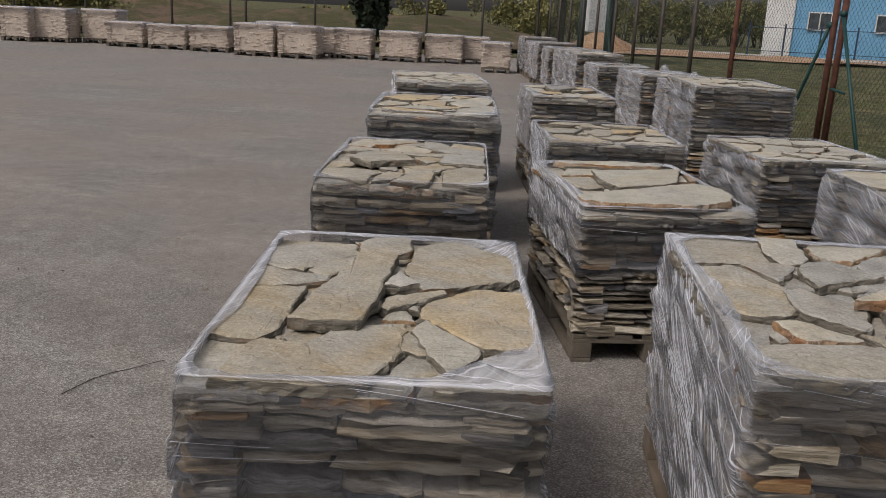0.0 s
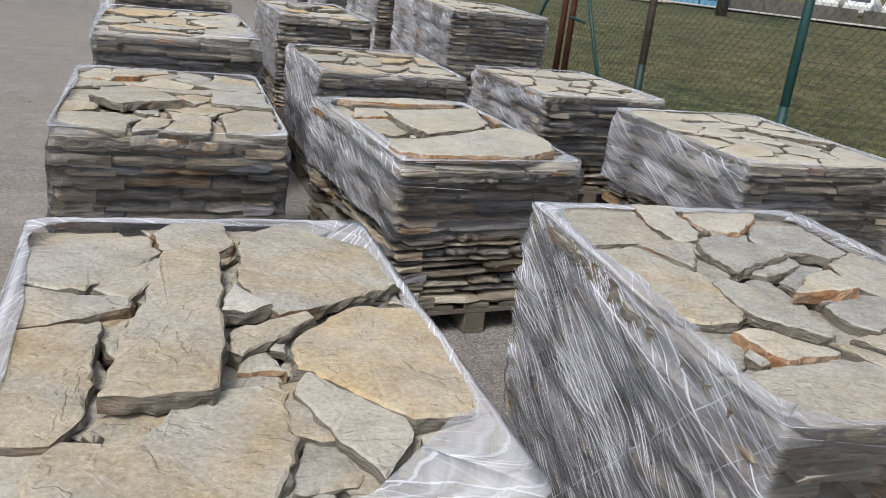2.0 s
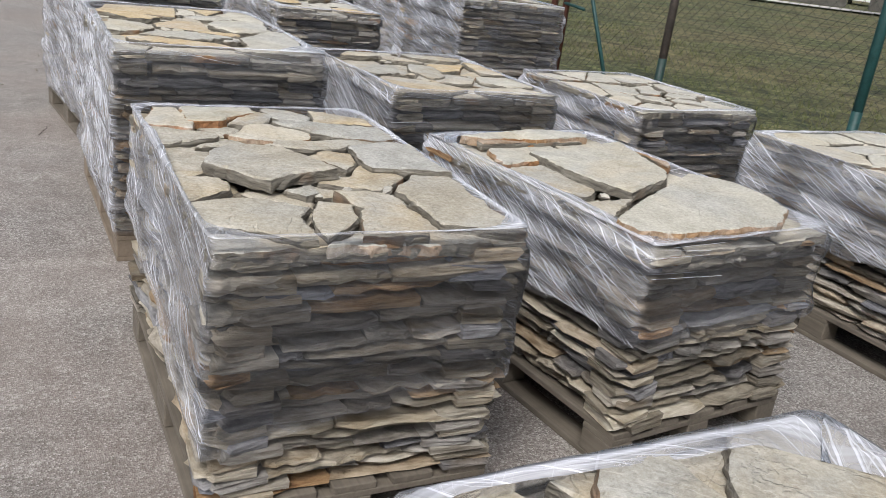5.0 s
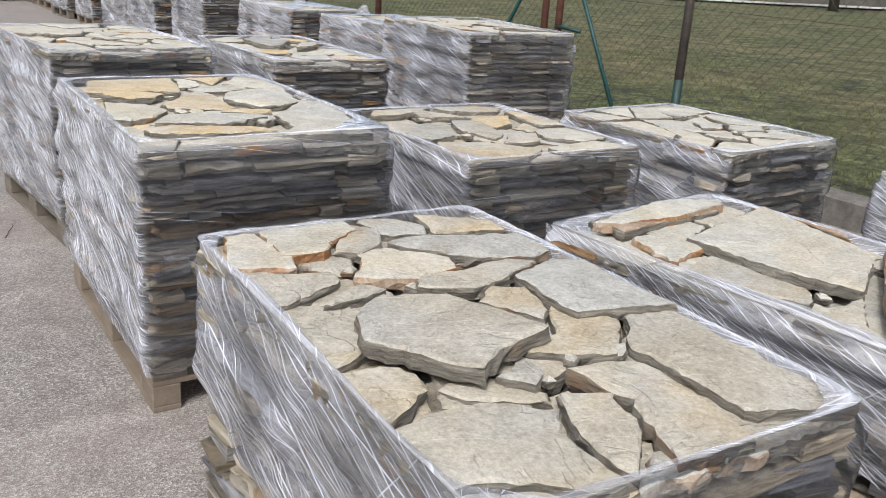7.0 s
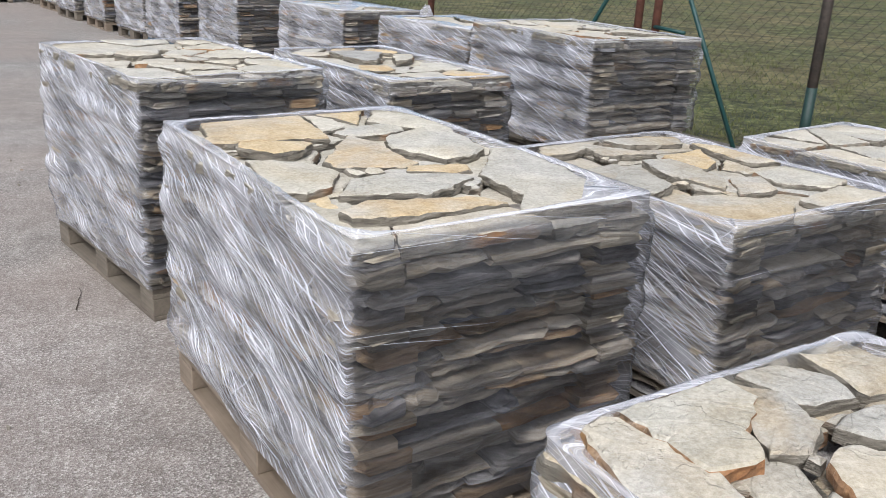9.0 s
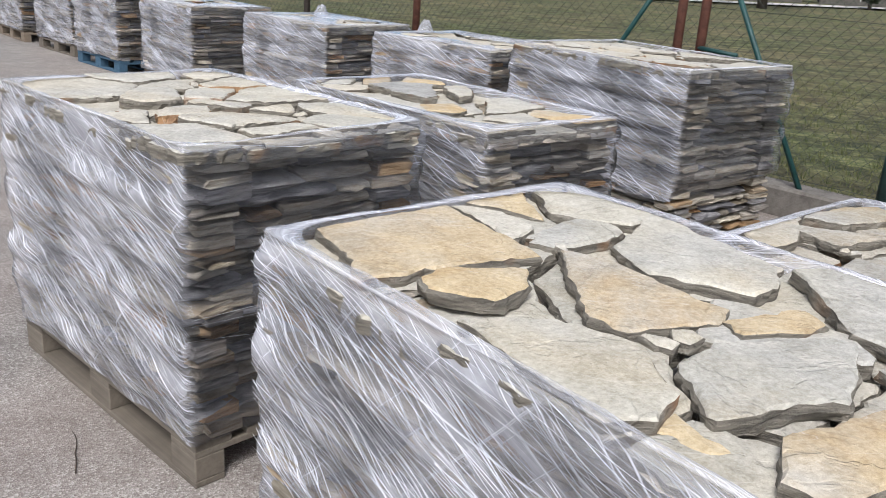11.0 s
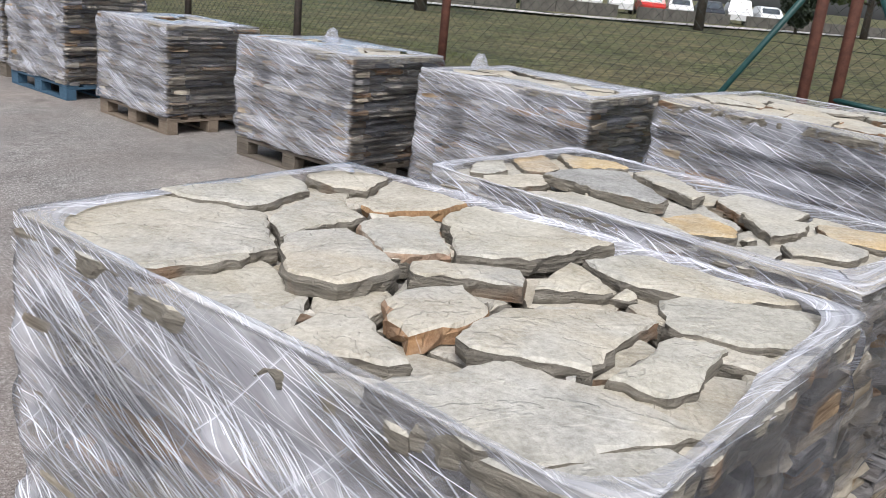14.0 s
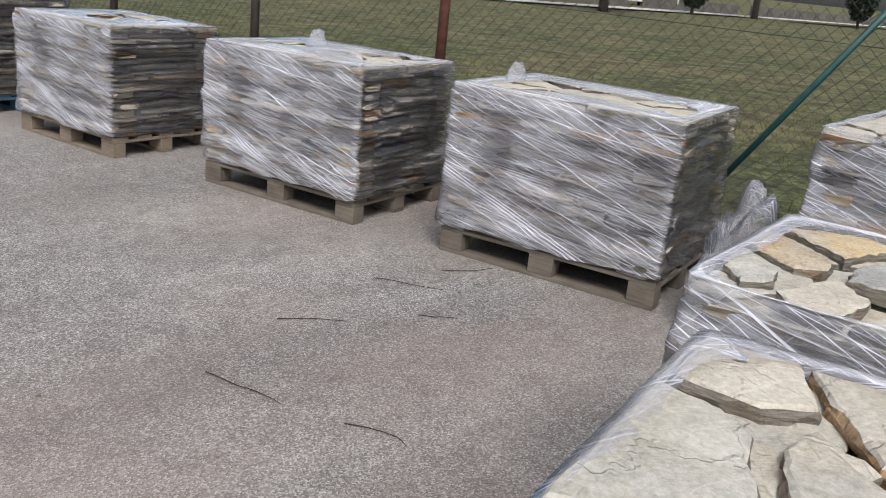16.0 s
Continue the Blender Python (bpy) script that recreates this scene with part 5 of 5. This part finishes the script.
LANE = [(6, 47), (16, 44.6), (24, 41), (30, 36.6), (37, 33.2), (46, 31.2), (58, 29.6), (72, 26.2), (100, 18)]
tagged(put("road", strip("road", LANE, 2.4, 0.14, M_ROADGREY)), "pale narrow road across the lawn", "road", kind="structure")
wall = tagged(new("low_wall"), "low grey concrete wall beyond the pale road", "wall")
for (x0, y0), (x1, y1) in zip(LANE[3:8], LANE[4:9]):
    a = math.degrees(math.atan2(y1 - y0, x1 - x0))
    length = math.hypot(x1 - x0, y1 - y0)
    for k in range(int(length / 2.5)):
        f = (k + 0.5) * 2.5 / length
        put("wall_panel", box_mesh("wall_panel", 2.44, 0.15, 0.75, M_OLDWALL, 0.01), wall, pose(x0 + (x1 - x0) * f + 1.4, y0 + (y1 - y0) * f + 4.5, 0.0, 0, 0, a))


def car(x, y, turn, paint, label, tall=1.45):
    """A parked car: shaped body, glass band, four wheels."""
    thing = tagged(new("car"), label, "car", "cars parked beyond the lawn")
    thing.matrix_basis = pose(x, y, 0, 0, 0, turn)
    side = [(-2.1, 0.35), (-2.15, 0.75), (-1.95, 0.92), (-1.55, 0.98), (-1.15, tall - 0.05), (-0.2, tall), (0.55, tall - 0.08), (1.1, 0.95), (1.9, 0.82), (2.1, 0.65), (2.1, 0.35)]
    n = len(side)
    verts = [(px, s * (0.86 if pz < 1.0 else 0.70), pz) for s in (-1, 1) for px, pz in side]
    faces = [tuple(range(n))[::-1], tuple(range(n, 2 * n))] + [(i, (i + 1) % n, n + (i + 1) % n, n + i) for i in range(n)]
    put("body", mesh_of("car_body", verts, faces, (paint,)), thing)
    for s in (-1, 1):
        quad = [(-1.4, s * 0.80, 1.02), (0.85, s * 0.80, 1.02), (0.45, s * 0.735, tall - 0.14), (-1.05, s * 0.735, tall - 0.12)]
        put("side_window", mesh_of("side_window", quad + [(a, b * 0.97, c) for a, b, c in quad], [(0, 1, 2, 3), (7, 6, 5, 4), (0, 4, 5, 1), (1, 5, 6, 2), (2, 6, 7, 3), (3, 7, 4, 0)], (M_PANE,)), thing)
    for e, (xa, za, xb, zb) in enumerate(((1.06, 1.0, 0.62, tall - 0.13), (-1.5, 1.03, -1.2, tall - 0.12))):
        k = 0.03 if e == 0 else -0.03
        quad = [(xa + k, -0.64, za), (xa + k, 0.64, za), (xb + k, 0.6, zb), (xb + k, -0.6, zb)]
        put("windscreen", mesh_of("windscreen", quad + [(a - k * 0.9, b, c) for a, b, c in quad], [(0, 1, 2, 3), (7, 6, 5, 4), (0, 4, 5, 1), (1, 5, 6, 2), (2, 6, 7, 3), (3, 7, 4, 0)], (M_PANE,)), thing)
    for wx in (-1.3, 1.3):
        for s in (-1, 1):
            rods("wheel", [((wx, s * 0.72, 0.32), (wx, s * 0.89, 0.32), 0.32)], M_TYRE, thing, 14)
    return thing


for i in range(11):
    f = i / 10
    paint, what = (M_CARRED, "small red car") if i == 6 else (M_CARDARK, "dark parked car") if i in (8,) else (M_CARWHITE, "white parked car")
    car(47.5 + 17 * f, 49.5 - 14.5 * f, 35 + 4 * random.uniform(-1, 1), paint, what + " in a row beyond the lawn", 1.5 if i % 3 else 1.8)
for i, (x, y) in enumerate(((24.4, 31.8), (40.8, 28.3), (62.0, 27.0))):
    tree(x, y, 7.5, 0.26, "lawn tree with a dark trunk and low green crown", 820 + i, 2.2 if i else 3.2, 2.8)
for i, (x, y) in enumerate(((54.5, 28.7), (74.0, 22.6))):
    thuja(x, y, 3.6, 1.2, 840 + i)

# blue hall
hall = tagged(new("building"), "large light blue metal-clad hall with white corner and windows", "building")
hall.matrix_basis = pose(18.6, 46.6, 0, 0, 0, -22)
put("wall", box_mesh("wall", 16, 20, 9.5, M_BLUE, 0.02), hall, pose(8, 10.05, -0.1), "light blue sheet cladding")
put("corner_panel", box_mesh("corner_panel", 1.4, 0.12, 9.55, M_WHITE, 0.01), hall, pose(0.65, -0.02, -0.1), "white corner panel")
put("roof", box_mesh("roof", 16.8, 20.8, 0.25, M_WHITE, 0.02), hall, pose(8, 10.05, 9.52), "white roof edge")
for k in range(10):
    put("rib", box_mesh("rib", 0.05, 0.04, 9.2, M_BLUE, 0.0), hall, pose(1.6 + 1.45 * k, 0.04, 0))
for k in range(4):
    pane = put("window", box_mesh("window", 1.1, 0.06, 0.8, M_PANE, 0.004), hall, pose(2.6 + 3.2 * k, 0.0, 1.5), "dark window")
    for dx in (-0.55, 0.0, 0.55):
        put("frame", box_mesh("frame", 0.06, 0.05, 0.9, M_WHITE, 0.004), pane, pose(dx, -0.04, -0.05))
    for z in (-0.05, 0.8):
        put("frame", box_mesh("frame", 1.16, 0.05, 0.07, M_WHITE, 0.004), pane, pose(0, -0.045, z))
blue_fence = tagged(new("steel_fence"), "dark blue steel post fence in front of the hall", "fence")
for k in range(10):
    rods("post", [((17 + 1.6 * k, 44.5 - 0.5 * k, 0), (17 + 1.6 * k, 44.5 - 0.5 * k, 1.7), 0.045)], M_NAVY, blue_fence, 6)
for z in (0.35, 1.5):
    rods("rail", [((17, 44.5, z), (17 + 1.6 * 9, 44.5 - 0.5 * 9, z), 0.02)], M_NAVY, blue_fence, 6)

# grass tufts on the near lawn
rng = random.Random(9)
verts, faces = [], []
for i in range(9000):
    x, y = FX + 0.14 + 7.5 * rng.random() ** 1.6, rng.uniform(2.5, 24)
    if noise.noise(Vector((x * 0.5, y * 0.5, 1))) < -0.25:
        continue
    z = 0.05 + 0.06 * noise.noise(Vector((x * 0.31, y * 0.31, 3.0)))
    for _ in range(3):
        a, h = rng.uniform(0, 6.3), rng.uniform(0.03, 0.085)
        dx, dy = math.cos(a) * 0.006, math.sin(a) * 0.006
        bx, by = rng.uniform(-0.03, 0.03), rng.uniform(-0.03, 0.03)
        n = len(verts)
        verts += [(x + bx - dx, y + by - dy, z - 0.01), (x + bx + dx, y + by + dy, z - 0.01), (x + bx * 1.8, y + by * 1.8, z + h)]
        faces.append((n, n + 1, n + 2))
tagged(put("grass", mesh_of("grass", verts, faces, (M_BLADE,))), "short green and straw grass blades behind the fence", "grass", kind="stuff")

# crumpled film lying behind the tall stack
tagged(put("film_wad", crumple(0.60, 0.50, 0.62, 31), None, pose(3.42, 9.82, 0)), "crumpled clear plastic film lying beside the stack", "plastic film")

# twigs and crumbs on the asphalt
def twig(x, y, turn, length, seed):
    rng = random.Random(seed)
    pts, a = [Vector((0, 0, 0.006))], 0.0
    for i in range(9):
        a += rng.gauss(0, 0.16)
        pts.append(pts[-1] + Vector((math.cos(a), math.sin(a), 0)) * length / 9)
    verts = []
    for i, p in enumerate(pts):
        d = (pts[min(i + 1, 9)] - pts[max(i - 1, 0)]).normalized()
        across, r = Vector((-d.y, d.x, 0)), 0.0024 - 0.0001 * i
        verts += [p + across * (r * math.cos(k * 1.2566)) + Vector((0, 0, r * math.sin(k * 1.2566))) for k in range(5)]
    faces = [(5 * i + k, 5 * i + (k + 1) % 5, 5 * i + 5 + (k + 1) % 5, 5 * i + 5 + k) for i in range(9) for k in range(5)] + [(4, 3, 2, 1, 0), (45, 46, 47, 48, 49)]
    ob = put("twig", mesh_of("twig", verts, faces, (M_TWIG,), smooth=True))
    ob.matrix_basis = pose(x, y, 0, 0, 0, turn)
    return tagged(ob, "thin dry brown twig lying on the asphalt", "twig", "twigs on the asphalt")


for i, (x, y, a, l) in enumerate([(-1.43, 3.45, 61, 0.52), (1.45, 10.52, -58, 0.25), (1.37, 11.12, -98, 0.36), (2.96, 11.2, -60, 0.3), (2.39, 10.92, -40, 0.18), (2.6, 11.35, -50, 0.35), (1.9, 11.3, -70, 0.3), (-0.35, 8.2, 70, 0.25)]):
    twig(x, y, a, l, 900 + i)
rng = random.Random(12)
crumb = [(Vector((rng.gauss(0, 1), rng.gauss(0, 1), rng.gauss(0, 1))).normalized()) for _ in range(9)]
bm = bmesh.new()
for v in crumb:
    bm.verts.new(v)
bmesh.ops.convex_hull(bm, input=bm.verts[:])
bmesh.ops.delete(bm, geom=[v for v in bm.verts if not v.link_faces], context="VERTS")
me = bpy.data.meshes.new("stone_crumb")
bm.to_mesh(me)
bm.free()
me.materials.append(M_EDGE)
for i in range(70):
    near = rng.random() < 0.5
    x, y = (rng.uniform(-0.9, 2.9), rng.uniform(9.6, 12.5)) if near else (rng.uniform(-2.6, -0.6), rng.uniform(0.8, 9))
    s = rng.uniform(0.003, 0.011)
    ob = put("stone_crumb", me, None, pose(x, y, s * 0.5, rng.uniform(0, 360), rng.uniform(0, 360), rng.uniform(0, 360)) @ Matrix.Diagonal((s * 1.4, s, s * 0.7, 1)))
    tagged(ob, "small grey stone crumb lying on the asphalt", "stone crumb", "crumbs on the asphalt")
